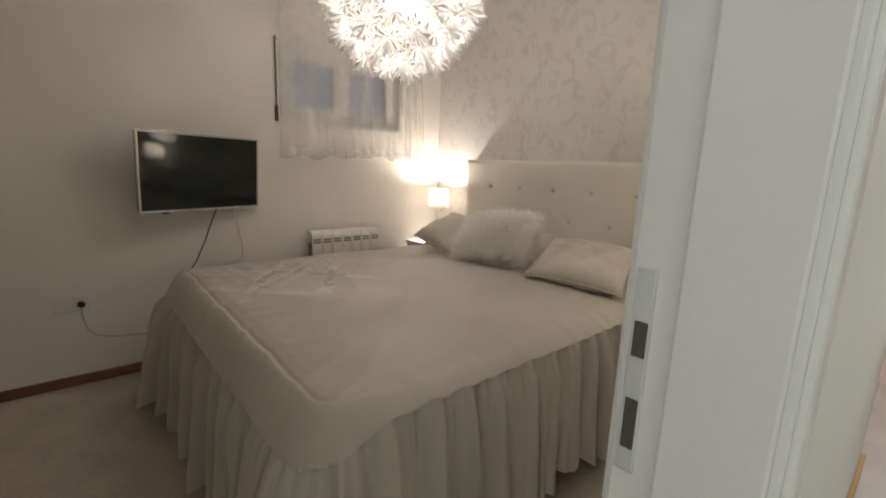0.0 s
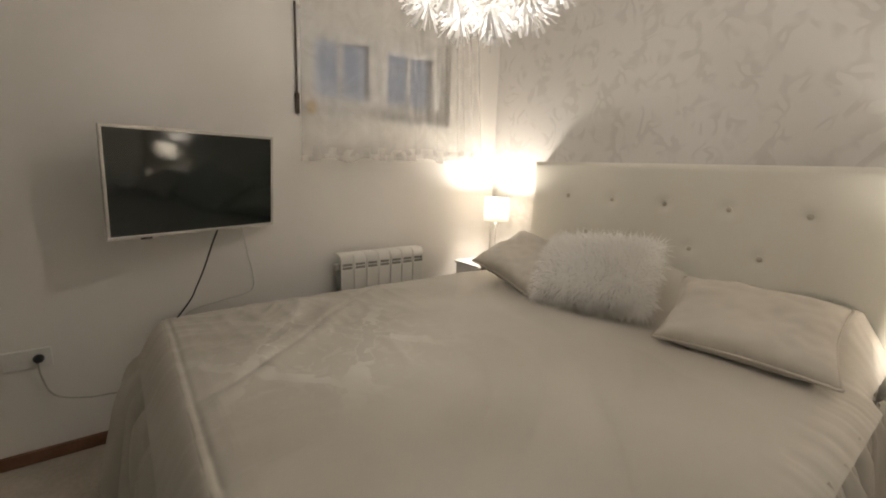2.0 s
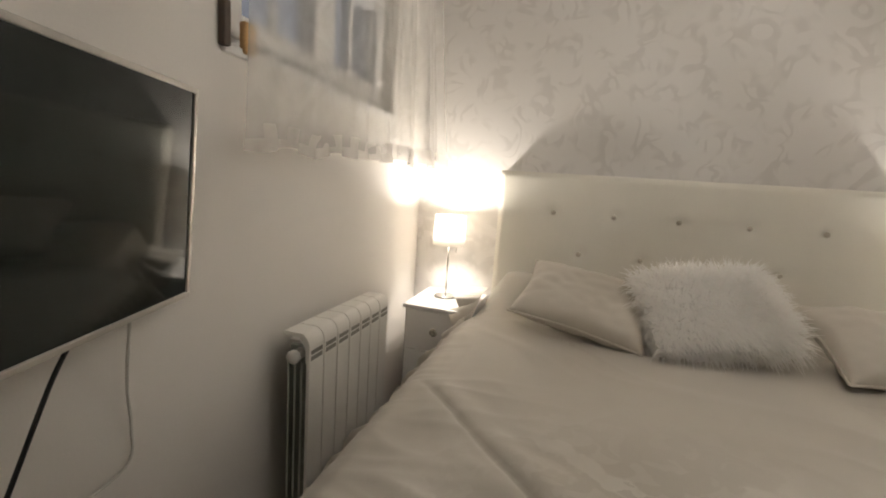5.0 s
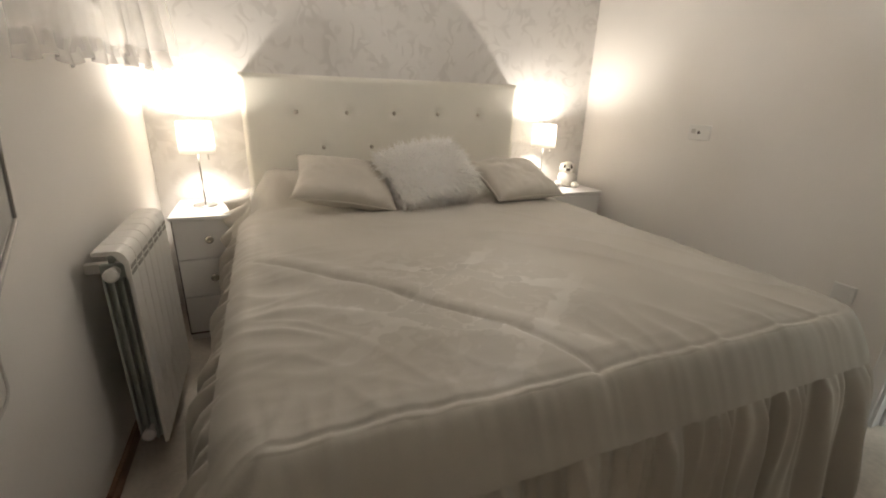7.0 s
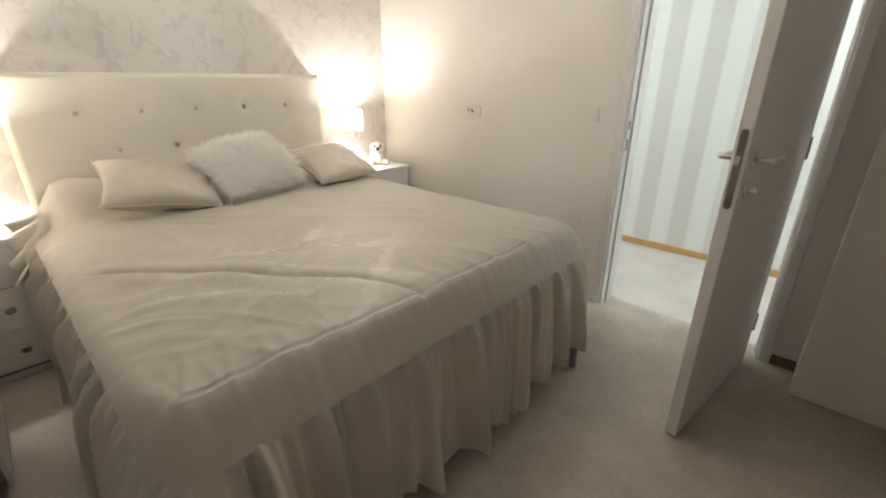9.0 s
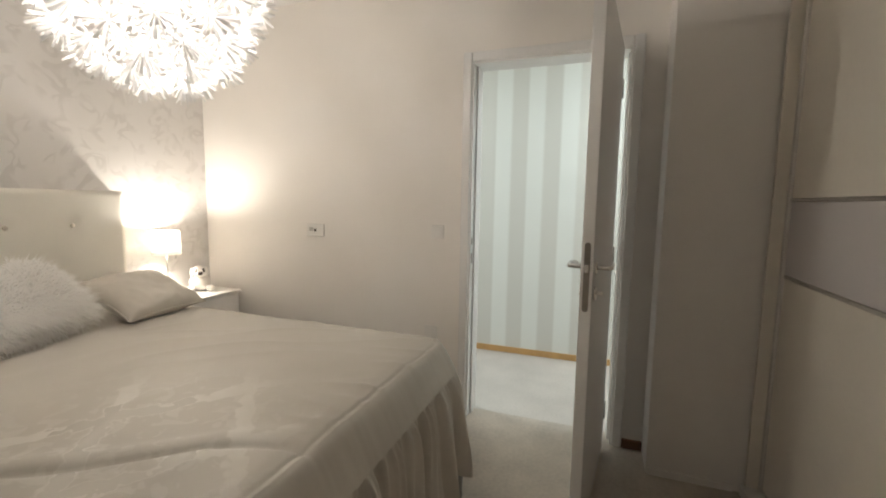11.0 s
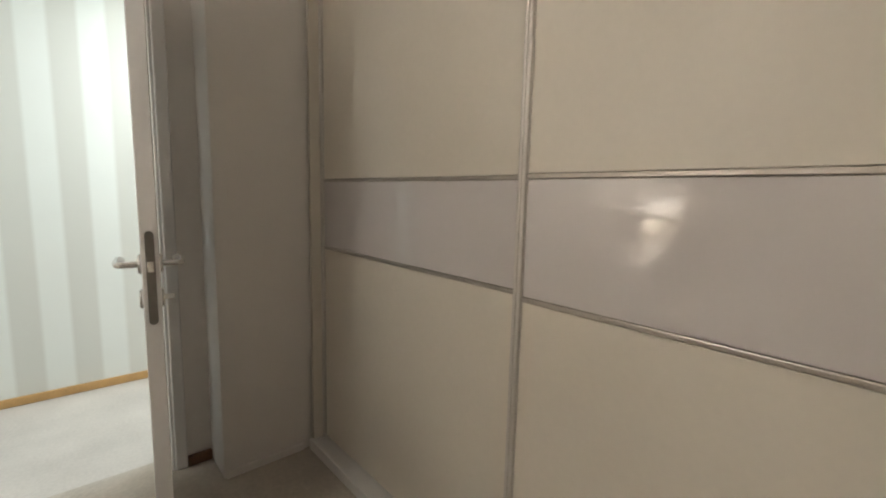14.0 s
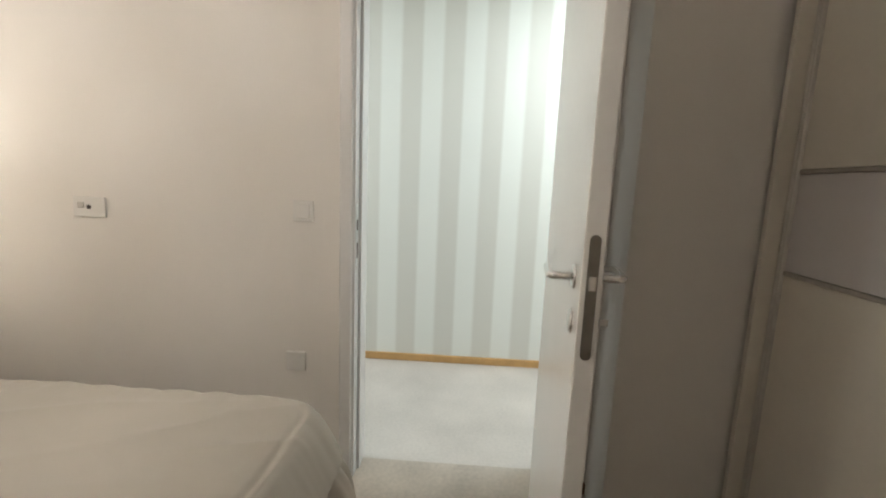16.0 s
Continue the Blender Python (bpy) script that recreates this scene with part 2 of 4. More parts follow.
def see_through(name, colour, clear, translucent):
    m = bpy.data.materials.new(name)
    m.use_nodes = True
    nt = m.node_tree
    nt.nodes.clear()
    out = nt.nodes.new("ShaderNodeOutputMaterial")
    d = nt.nodes.new("ShaderNodeBsdfDiffuse")
    tr = nt.nodes.new("ShaderNodeBsdfTranslucent")
    d.inputs["Color"].default_value = tr.inputs["Color"].default_value = (*colour, 1)
    m1 = nt.nodes.new("ShaderNodeMixShader")
    m1.inputs["Fac"].default_value = translucent
    nt.links.new(d.outputs[0], m1.inputs[1])
    nt.links.new(tr.outputs[0], m1.inputs[2])
    last = m1
    if clear:
        t = nt.nodes.new("ShaderNodeBsdfTransparent")
        last = nt.nodes.new("ShaderNodeMixShader")
        last.inputs["Fac"].default_value = clear
        co = nt.nodes.new("ShaderNodeTexCoord")
        n = nt.nodes.new("ShaderNodeTexNoise")
        n.inputs["Scale"].default_value, n.inputs["Detail"].default_value, n.inputs["Distortion"].default_value = 9, 2, 1.5
        nt.links.new(co.outputs["Object"], n.inputs["Vector"])
        r = nt.nodes.new("ShaderNodeMapRange")
        r.inputs["From Min"].default_value, r.inputs["From Max"].default_value = 0.35, 0.65
        r.inputs["To Min"].default_value, r.inputs["To Max"].default_value = clear - 0.02, clear + 0.015
        nt.links.new(n.outputs["Fac"], r.inputs["Value"])
        nt.links.new(r.outputs["Result"], last.inputs["Fac"])
        nt.links.new(m1.outputs[0], last.inputs[1])
        nt.links.new(t.outputs[0], last.inputs[2])
    nt.links.new(last.outputs[0], out.inputs["Surface"])
    return m


M_SHEER = see_through("sheer_curtain", (0.90, 0.87, 0.84), 0.69, 0.4)
M_HEM = see_through("sheer_hem", (0.78, 0.74, 0.70), 0.52, 0.4)
M_SHADE = see_through("lamp_shade_cloth", (0.93, 0.90, 0.85), 0, 0.72)
M_PETAL = see_through("white_paper", (0.72, 0.70, 0.68), 0, 0.3)
M_HAIR = see_through("white_long_hair", (0.99, 0.97, 0.94), 0, 0.5)

M_BULB = bpy.data.materials.new("lit_bulb")
M_BULB.use_nodes = True
pb = M_BULB.node_tree.nodes["Principled BSDF"]
pb.inputs["Emission Color"].default_value = (1.0, 0.965, 0.91, 1)
pb.inputs["Emission Strength"].default_value = BULB_STRENGTH

M_GLASS = bpy.data.materials.new("window_glass")
M_GLASS.use_nodes = True
pg = M_GLASS.node_tree.nodes["Principled BSDF"]
pg.inputs["Roughness"].default_value, pg.inputs["Transmission Weight"].default_value, pg.inputs["IOR"].default_value = 0.02, 1.0, 1.45

# ---------------------------------------------------------------- builders


def mesh_from(bm, name, material, smooth=False):
    me = bpy.data.meshes.new(name)
    bmesh.ops.recalc_face_normals(bm, faces=bm.faces)
    bm.to_mesh(me)
    bm.free()
    me.materials.append(material)
    if smooth:
        for p in me.polygons:
            p.use_smooth = True
    return me


def part(name, bm, material, parent=None, label="", smooth=False):
    me = bm if isinstance(bm, bpy.types.Mesh) else mesh_from(bm, name, material, smooth)
    ob = new(name, me)
    if parent is not None:
        ob.parent = parent
        ob.matrix_parent_inverse = Matrix.Identity(4)
    if label:
        tagged(ob, label)
    return ob


def thing(name, m, label, category, group="", kind=""):
    ob = new(name)
    ob.empty_display_size = 0.1
    ob.matrix_world = m
    ob.matrix_basis = m
    return tagged(ob, label, category, group, kind)


def box(bm, lo, hi, bevel=0.0, seg=2):
    lo, hi = Vector(lo), Vector(hi)
    r = bmesh.ops.create_cube(bm, size=1, matrix=Matrix.Translation((lo + hi) / 2) @ Matrix.Diagonal((*(hi - lo), 1)))
    if bevel:
        es = list({e for v in r["verts"] for e in v.link_edges})
        bmesh.ops.bevel(bm, geom=es, offset=bevel, segments=seg, profile=0.5, affect="EDGES")
    return bm


def boxed(lo, hi, bevel=0.0, seg=2):
    return box(bmesh.new(), lo, hi, bevel, seg)


def lathe(profile, steps=24, bm=None, m=None):
    """Turns (radius, height) pairs round z."""
    bm = bm or bmesh.new()
    rings = []
    for r, z in profile:
        if r < 1e-5:
            rings.append([bm.verts.new((0, 0, z))])
        else:
            rings.append([bm.verts.new((r * math.cos(2 * math.pi * i / steps), r * math.sin(2 * math.pi * i / steps), z)) for i in range(steps)])
    for a, b in zip(rings, rings[1:]):
        for i in range(steps):
            j = (i + 1) % steps
            vs = [a[i % len(a)], a[j % len(a)], b[j % len(b)], b[i % len(b)]]
            vs = list(dict.fromkeys(vs))
            if len(vs) > 2:
                bm.faces.new(vs)
    if m is not None:
        bmesh.ops.transform(bm, matrix=m, verts=[v for ring in rings for v in ring])
    return bm


def tube(points, radius, sides=8, bm=None):
    """A round rod or cable along points, smoothed."""
    bm = bm or bmesh.new()
    pts = [Vector(p) for p in points]
    if len(pts) > 2:
        fine = []
        ext = [pts[0]] + pts + [pts[-1]]
        for i in range(1, len(ext) - 2):
            for k in range(6):
                t = k / 6
                p0, p1, p2, p3 = ext[i - 1:i + 3]
                fine.append(0.5 * ((2 * p1) + (p2 - p0) * t + (2 * p0 - 5 * p1 + 4 * p2 - p3) * t * t + (3 * p1 - p0 - 3 * p2 + p3) * t ** 3))
        pts = fine + [pts[-1]]
    rings = []
    for i, p in enumerate(pts):
        d = (pts[min(i + 1, len(pts) - 1)] - pts[max(i - 1, 0)]).normalized()
        side = d.cross(Vector((0.31, 0.17, 0.93)))
        side = (side if side.length > 0.05 else d.cross(Vector((1, 0, 0)))).normalized()
        up = side.cross(d)
        rings.append([bm.verts.new(p + radius * (math.cos(2 * math.pi * k / sides) * side + math.sin(2 * math.pi * k / sides) * up)) for k in range(sides)])
    for a, b in zip(rings, rings[1:]):
        for k in range(sides):
            bm.faces.new((a[k], a[(k + 1) % sides], b[(k + 1) % sides], b[k]))
    bm.faces.new(rings[0])
    bm.faces.new(rings[-1])
    return bm


def grid(nu, nv, f, bm=None):
    bm = bm or bmesh.new()
    vs = [[bm.verts.new(f(i / nu, j / nv)) for j in range(nv + 1)] for i in range(nu + 1)]
    for i in range(nu):
        for j in range(nv):
            bm.faces.new((vs[i][j], vs[i + 1][j], vs[i + 1][j + 1], vs[i][j + 1]))
    return bm


def structure(name, bm, material, label, category, smooth=False):
    return tagged(part(name, bm, material, smooth=smooth), label, category, kind="structure")


W, H, T = 2.718, 2.50, 0.14
DOOR_N, DOOR_S, DOOR_H = -1.965, -2.812, 2.055
HALL_X = 3.93

# ---------------------------------------------------------------- the shell
structure("floor", boxed((-0.3, -4.6, -0.12), (W + T - 0.02, 0.15, 0)), M_FLOOR, "pale beige laminate floor of the bedroom", "floor")
structure("floor_hall", boxed((W + T - 0.02, -4.6, -0.12), (HALL_X + 0.2, 1.35, -0.001)), M_HALLFLOOR, "pale laminate floor of the hallway", "floor")
structure("floor_living", boxed((-0.3, 1.35, -0.12), (HALL_X + 0.2, 6.2, 0.0)), M_LIVING, "pale floor of the next room, coloured for its pink light", "floor")
structure("floor_side", boxed((-0.3, 0.15, -0.12), (W + T - 0.02, 1.35, 0.0)), M_FLOOR, "pale floor beyond the bedroom wall", "floor")
structure("ceiling", boxed((-0.3, -4.6, H), (HALL_X + 0.2, 6.2, H + 0.15)), M_CEIL, "plain white painted ceiling", "ceiling")
structure("wall_north", boxed((0, 0, 0), (W + T, 0.14, H)), M_PAPER, "wall papered with pale curling grey leaves", "wall")

# west wall round the small high window
WIN_S, WIN_N, WIN_B, WIN_T = -1.385, -0.41, 1.495, 2.005
bm = boxed((-0.28, -4.5, 0), (0, WIN_S, H))
box(bm, (-0.28, WIN_N, 0), (0, 0.14, H))
box(bm, (-0.28, WIN_S, 0), (0, WIN_N, WIN_B))
box(bm, (-0.28, WIN_S, WIN_T), (0, WIN_N, H))
structure("wall_west", bm, M_WALL, "warm white painted wall with a small high window", "wall")

# east wall with the door opening
bm = boxed((W, DOOR_N, 0), (W + T, 0, H))
box(bm, (W, -4.5, 0), (W + T, DOOR_S, H))
box(bm, (W, DOOR_S, DOOR_H), (W + T, DOOR_N, H))
structure("wall_east", bm, M_WALL, "warm white painted wall with the door opening", "wall")
structure("wall_south", boxed((0, -4.54, 0), (W, -4.40, H)), M_WALL, "white wall behind the wardrobe", "wall")
structure("wall_stub", boxed((2.512, -4.40, 0), (W, -2.945, H)), M_WALL, "short boxed-out wall between door and wardrobe", "wall")
structure("wall_hall_east", boxed((HALL_X, -4.5, 0), (HALL_X + 0.14, 6.1, H)), M_STRIPES, "hall wall with pale green-grey vertical stripes", "wall")
structure("wall_hall_south", boxed((W + T, -4.5, 0), (HALL_X, -4.36, H)), M_WALL, "white end wall of the hallway", "wall")
structure("wall_living_north", boxed((0, 5.96, 0), (HALL_X, 6.1, H)), M_PINK, "pale pink far wall of the next room", "wall")
structure("wall_living_west", boxed((-0.28, 0.14, 0), (0, 6.1, H)), M_WALL, "white side wall of the next room", "wall")


def skirting(name, lo, hi, material, label):
    structure(name, boxed(lo, hi, 0.004), material, label, "skirting board")


skirting("baseboard_west", (0, -3.3, 0), (0.018, -0.02, 0.055), M_BROWN, "low brown wooden skirting board")
skirting("baseboard_hall", (HALL_X - 0.016, -4.3, 0), (HALL_X, 5.9, 0.05), M_OAK, "low honey-coloured wooden skirting board")
skirting("baseboard_hall_west", (W + T, DOOR_N + 0.07, 0), (W + T + 0.016, 0.14, 0.05), M_OAK, "honey-coloured skirting board beside the door frame")
skirting("baseboard_stub", (W - 0.02, -2.943, 0), (W, -2.845, 0.048), M_BROWN, "short brown skirting piece behind the door")
skirting("baseboard_stub_side", (2.498, -3.30, 0), (2.512, -2.95, 0.035), M_WALL, "low white skirting on the boxed-out wall")

# ---------------------------------------------------------------- door and frame
frame_ob = thing("door_frame", pose(W, 0, 0), "white door frame with a steel strike plate", "door frame", kind="structure")
LIN = 0.027
for nm, y0, y1 in (("jamb", DOOR_N - LIN, DOOR_N), ("jamb", DOOR_S, DOOR_S + LIN)):
    bm = boxed((-0.008, y0, 0), (T + 0.008, y1, DOOR_H), 0.003)
    part(nm, bm, M_DOOR, frame_ob)
part("head_jamb", boxed((-0.008, DOOR_S + LIN, DOOR_H - LIN), (T + 0.008, DOOR_N - LIN, DOOR_H), 0.003), M_DOOR, frame_ob)
for x0, x1 in ((-0.020, -0.002), (T + 0.002, T + 0.016)):
    for y0, y1 in ((DOOR_N - 0.016, DOOR_N + 0.032), (DOOR_S - 0.032, DOOR_S + 0.016)):
        bm = boxed((x0, y0, 0), (x1, y1, DOOR_H + 0.035), 0.006)
        part("casing", bm, M_DOOR, frame_ob)
    part("casing_head", boxed((x0 + 0.001, DOOR_S + 0.02, DOOR_H - 0.018), (x1 - 0.001, DOOR_N - 0.02, DOOR_H + 0.034), 0.006), M_DOOR, frame_ob)
# rebate stop on the jambs
for y0, y1 in ((DOOR_N - LIN - 0.012, DOOR_N - LIN), (DOOR_S + LIN, DOOR_S + LIN + 0.012)):
    part("door_stop", boxed((0.045, y0, 0), (T, y1, DOOR_H - LIN), 0.003), M_DOOR, frame_ob)
plate = part("strike_plate", boxed((-0.002, DOOR_N - LIN - 0.003, 0.895), (0.020, DOOR_N - LIN + 0.001, 1.135), 0.002), M_PLATE, frame_ob, "bright steel strike plate")
for z0, z1 in ((0.925, 0.985), (1.035, 1.075)):
    part("strike_hole", boxed((0.003, DOOR_N - LIN - 0.0045, z0), (0.017, DOOR_N - LIN - 0.0015, z1)), M_GAP, frame_ob)

HX, HY = 2.650, -2.730
LEAF_W, LEAF_T = 0.768, 0.04
ang = math.degrees(math.atan2(-2.646 - HY, 1.89 - HX))
leaf_ob = thing("door", pose(HX, HY, 0, 0, 0, ang), "white painted door standing open, with steel lever handles", "door", kind="structure")
part("leaf", boxed((0.004, -LEAF_T / 2, 0.008), (LEAF_W, LEAF_T / 2, 2.015), 0.003), M_DOOR, leaf_ob)
bm = boxed((LEAF_W - 0.002, -0.010, 0.915), (LEAF_W + 0.0025, 0.010, 1.135))
for z in (0.915, 1.135):
    lathe([(0, -0.002), (0.010, -0.002), (0.010, 0.0025), (0, 0.0025)], 20, bm, pose(LEAF_W, 0, z, 0, 90))
part("lock_plate", bm, M_STEEL, leaf_ob, "dull steel lock plate")
part("latch", boxed((LEAF_W, -0.007, 1.04), (LEAF_W + 0.011, 0.007, 1.07), 0.003), M_CHROME, leaf_ob)
for s in (-1, 1):
    y = s * LEAF_T / 2
    h = part("handle", tube([(LEAF_W - 0.06, y, 1.054), (LEAF_W - 0.06, y + s * 0.045, 1.054), (LEAF_W - 0.085, y + s * 0.052, 1.055), (LEAF_W - 0.14, y + s * 0.05, 1.058), (LEAF_W - 0.185, y + s * 0.044, 1.05)], 0.0085), M_CHROME, leaf_ob, "satin steel lever handle", True)
    for z in (1.054, 0.962):
        part("rosette", lathe([(0, 0), (0.024, 0), (0.026, 0.004), (0.022, 0.008), (0, 0.008)], 20, m=pose(LEAF_W - 0.06, y, z, -90 * s)), M_CHROME, leaf_ob, "", True)
part("key", boxed((LEAF_W - 0.0612, LEAF_T / 2 + 0.008, 0.956), (LEAF_W - 0.0588, LEAF_T / 2 + 0.030, 0.970), 0.0008), M_CHROME, leaf_ob, "steel key in the lock")
for z in (0.21, 1.02, 1.83):
    part("hinge_plate", boxed((-0.034, 0.006, z - 0.036), (0.004, 0.012, z + 0.036), 0.001), M_STEEL, leaf_ob)
    hg = part("hinge", lathe([(0, -0.045), (0.0085, -0.045), (0.0085, 0.045), (0, 0.045)], 12, m=pose(-0.016, 0.016, z)), M_STEEL, leaf_ob, "dull steel barrel hinge", True)

# ---------------------------------------------------------------- window and curtain
win = thing("window_1", pose(0, 0, 0), "white plastic two-sash window with bluish dusk behind", "window", kind="structure")
fx0, fx1 = -0.12, -0.05
for lo, hi in (((fx0, WIN_S, WIN_B), (fx1, WIN_S + 0.05, WIN_T)), ((fx0, WIN_N - 0.05, WIN_B), (fx1, WIN_N, WIN_T)),
               ((fx0, WIN_S + 0.05, WIN_B), (fx1, WIN_N - 0.05, WIN_B + 0.05)), ((fx0, WIN_S + 0.05, WIN_T - 0.05), (fx1, WIN_N - 0.05, WIN_T))):
    part("window_frame", boxed(lo, hi, 0.004), M_PVC, win)
mid = (WIN_S + WIN_N) / 2
for y0, y1 in ((WIN_S + 0.05, mid), (mid, WIN_N - 0.05)):
    bm = boxed((fx0 + 0.005, y0, WIN_B + 0.05), (fx1 + 0.012, y0 + 0.06, WIN_T - 0.05), 0.004)
    box(bm, (fx0 + 0.005, y1 - 0.06, WIN_B + 0.05), (fx1 + 0.012, y1, WIN_T - 0.05), 0.004)
    box(bm, (fx0 + 0.005, y0 + 0.06, WIN_B + 0.05), (fx1 + 0.012, y1 - 0.06, WIN_B + 0.11), 0.004)
    box(bm, (fx0 + 0.005, y0 + 0.06, WIN_T - 0.11), (fx1 + 0.012, y1 - 0.06, WIN_T - 0.05), 0.004)
    sash = part("sash", bm, M_PVC, win)
    p = part("pane", boxed((-0.09, y0 + 0.055, WIN_B + 0.105), (-0.085, y1 - 0.055, WIN_T - 0.105)), M_GLASS, win)
    p.visible_shadow = False
    part("glazing_bar", boxed((-0.084, (y0 + y1) / 2 - 0.012, WIN_B + 0.1), (-0.068, (y0 + y1) / 2 + 0.012, WIN_T - 0.1), 0.003), M_PVC, win)
part("window_sill", boxed((-0.05, WIN_S + 0.002, WIN_B - 0.01), (0.012, WIN_N - 0.002, WIN_B + 0.012), 0.004), M_PVC, win)
strap = thing("shutter_strap", pose(0.012, WIN_S + 0.0, WIN_B), "dark brown roller shutter strap beside the window", "shutter strap")
part("belt", boxed((-0.004, -0.005, 0.0), (0.0, 0.005, 0.52), 0.001), M_DARKWOOD, strap)
part("winder", boxed((-0.012, -0.010, 0.0), (0.010, 0.010, 0.10), 0.004), M_DARKWOOD, strap, "dark brown strap winder")
part("knob", boxed((-0.012, 0.055, 0.0), (0.008, 0.095, 0.075), 0.006), M_OAK, strap, "light wooden pull")

cur = thing("curtain", pose(0.12, 0, 0), "sheer white curtain with a ruffled hem hanging over the window", "curtain")
C_S, C_N, C_B = -1.395, -0.345, 1.295


def curtain_at(u, v):
    y = C_S + (C_N - C_S) * u
    drop = v
    w = (0.3 + 0.7 * drop) * (0.10 + 0.90 * max(0.0, min(1.0, (y + 1.0) / 0.5))) * (0.020 * math.sin(46 * y + 1.3 * math.sin(5 * y)) + 0.010 * math.sin(97 * y + 2.0 * drop))
    dense = max(0.0, (u - 0.72) / 0.28)
    w += 0.018 * dense * math.sin(120 * y)
    scallop = 0.014 * abs(math.sin(11.5 * y + 0.6)) - 0.012 * math.sin(3 * y)
    w += (-0.04 + 0.14 * u ** 1.3) * drop
    return (w, y, H - 0.03 + (C_B + scallop - H + 0.03) * drop)


part("drape", grid(220, 30, curtain_at), M_SHEER, cur, smooth=True)


def hem_at(u, v):
    y = C_S + (C_N - C_S) * u
    x, _, z = curtain_at(u, 1.0)
    fr = 0.016 * math.sin(95 * y + 6 * noise.noise((y * 4, 1.0, 0.0))) * (0.3 + 0.7 * abs(noise.noise((y * 3.0, 5.0, 2.0))) * 2) * v
    return (x + fr + 0.004 * math.sin(70 * y), y, z + 0.035 - 0.062 * v + 0.008 * math.sin(34 * y) * v)


part("hem_ruffle", grid(420, 5, hem_at), M_HEM, cur, "gathered sheer ruffle along the hem", True)
part("curtain_rail", boxed((-0.015, C_S - 0.02, H - 0.03), (0.015, C_N + 0.01, H - 0.004), 0.004), M_PLASTIC, cur)

# ---------------------------------------------------------------- radiator
rad = thing("radiator", pose(0.028, 0, 0), "white sectional aluminium radiator under the window", "radiator")
R_S, R_N, R_B, R_T = -1.222, -0.685, 0.085, 0.772
n_sec = 7
step = (R_N - R_S) / n_sec


w_sec = step - 0.004
panel_mesh = mesh_from(boxed((0.106, -w_sec / 2, R_B), (0.118, w_sec / 2, R_T - 0.085), 0.003), "front_panel", M_RAD)
fin_mesh = mesh_from(boxed((0, -w_sec / 2 + 0.004, R_B + 0.02), (0.006, w_sec / 2 - 0.004, R_T - 0.09), 0.001), "fin", M_RADSHADE)
web_mesh = mesh_from(boxed((0.035, -0.008, R_B + 0.01), (0.106, 0.008, R_T - 0.05)), "web", M_RADSHADE)


def hood_mesh():
    bm = bmesh.new()
    prof = [(0.117, R_T - 0.088), (0.117, R_T - 0.045)]
    for k in range(7):
        a = math.radians(10 + 80 * k / 6)
        prof.append((0.085 + 0.033 * math.cos(a), R_T - 0.045 + 0.045 * math.sin(a)))
    prof += [(0.032, R_T), (0.032, R_T - 0.012), (0.082, R_T - 0.012), (0.104, R_T - 0.045), (0.104, R_T - 0.088)]
    rows = [[bm.verts.new((x, sg * w_sec / 2, z)) for x, z in prof] for sg in (-1, 1)]
    k = len(prof)
    for i in range(k):
        bm.faces.new((rows[0][i], rows[0][(i + 1) % k], rows[1][(i + 1) % k], rows[1][i]))
    bm.faces.new(rows[0])
    bm.faces.new(rows[1])
    return mesh_from(bm, "hood", M_RAD)


hood = hood_mesh()
bmg = bmesh.new()
for z in (R_T - 0.080, R_T - 0.062):
    box(bmg, (0.1172, -step / 2 + 0.010, z), (0.1184, step / 2 - 0.010, z + 0.013), 0.0004, 1)
grille = mesh_from(bmg, "grille", M_RADDARK)
for i in range(n_sec):
    y = R_S + step * (i + 0.5)
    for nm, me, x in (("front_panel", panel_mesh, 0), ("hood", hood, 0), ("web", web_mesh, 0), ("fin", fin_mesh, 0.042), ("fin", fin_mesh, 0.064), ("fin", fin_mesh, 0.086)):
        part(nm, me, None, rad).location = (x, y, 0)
    g = part("grille", grille, None, rad)
    g.location = (0, y, 0)
for z in (R_B + 0.05, R_T - 0.07):
    part("manifold", lathe([(0, R_S + 0.002), (0.016, R_S), (0.016, R_N), (0, R_N)], 14, m=Matrix.Translation((0.07, 0, z)) @ pose(0, 0, 0, -90)), M_RAD, rad, smooth=True)
    part("plug", lathe([(0, 0), (0.02, 0), (0.02, 0.012), (0.010, 0.016), (0, 0.016)], 14, m=pose(0.07, R_S, z, 90)), M_RAD, rad, smooth=True)
for y in (R_S + 0.12, R_N - 0.12):
    part("bracket", boxed((-0.028, y - 0.012, R_T - 0.1), (0.05, y + 0.012, R_T - 0.07)), M_RAD, rad)

# ---------------------------------------------------------------- television
TV_A = 18.4
tv = thing("television", pose(0.183, -1.863, 1.158, 0, 3.5, TV_A), "flat television with a black screen and silver rim on the wall", "television")
tw, th = 0.343, 0.21


def rim(bm, w, h, b, x0, x1):
    box(bm, (x0, -w, -h), (x1, w, -h + b), 0.002)
    box(bm, (x0, -w, h - b), (x1, w, h), 0.002)
    box(bm, (x0, -w, -h + b), (x1, -w + b, h - b), 0.002)
    box(bm, (x0, w - b, -h + b), (x1, w, h - b), 0.002)
    return bm


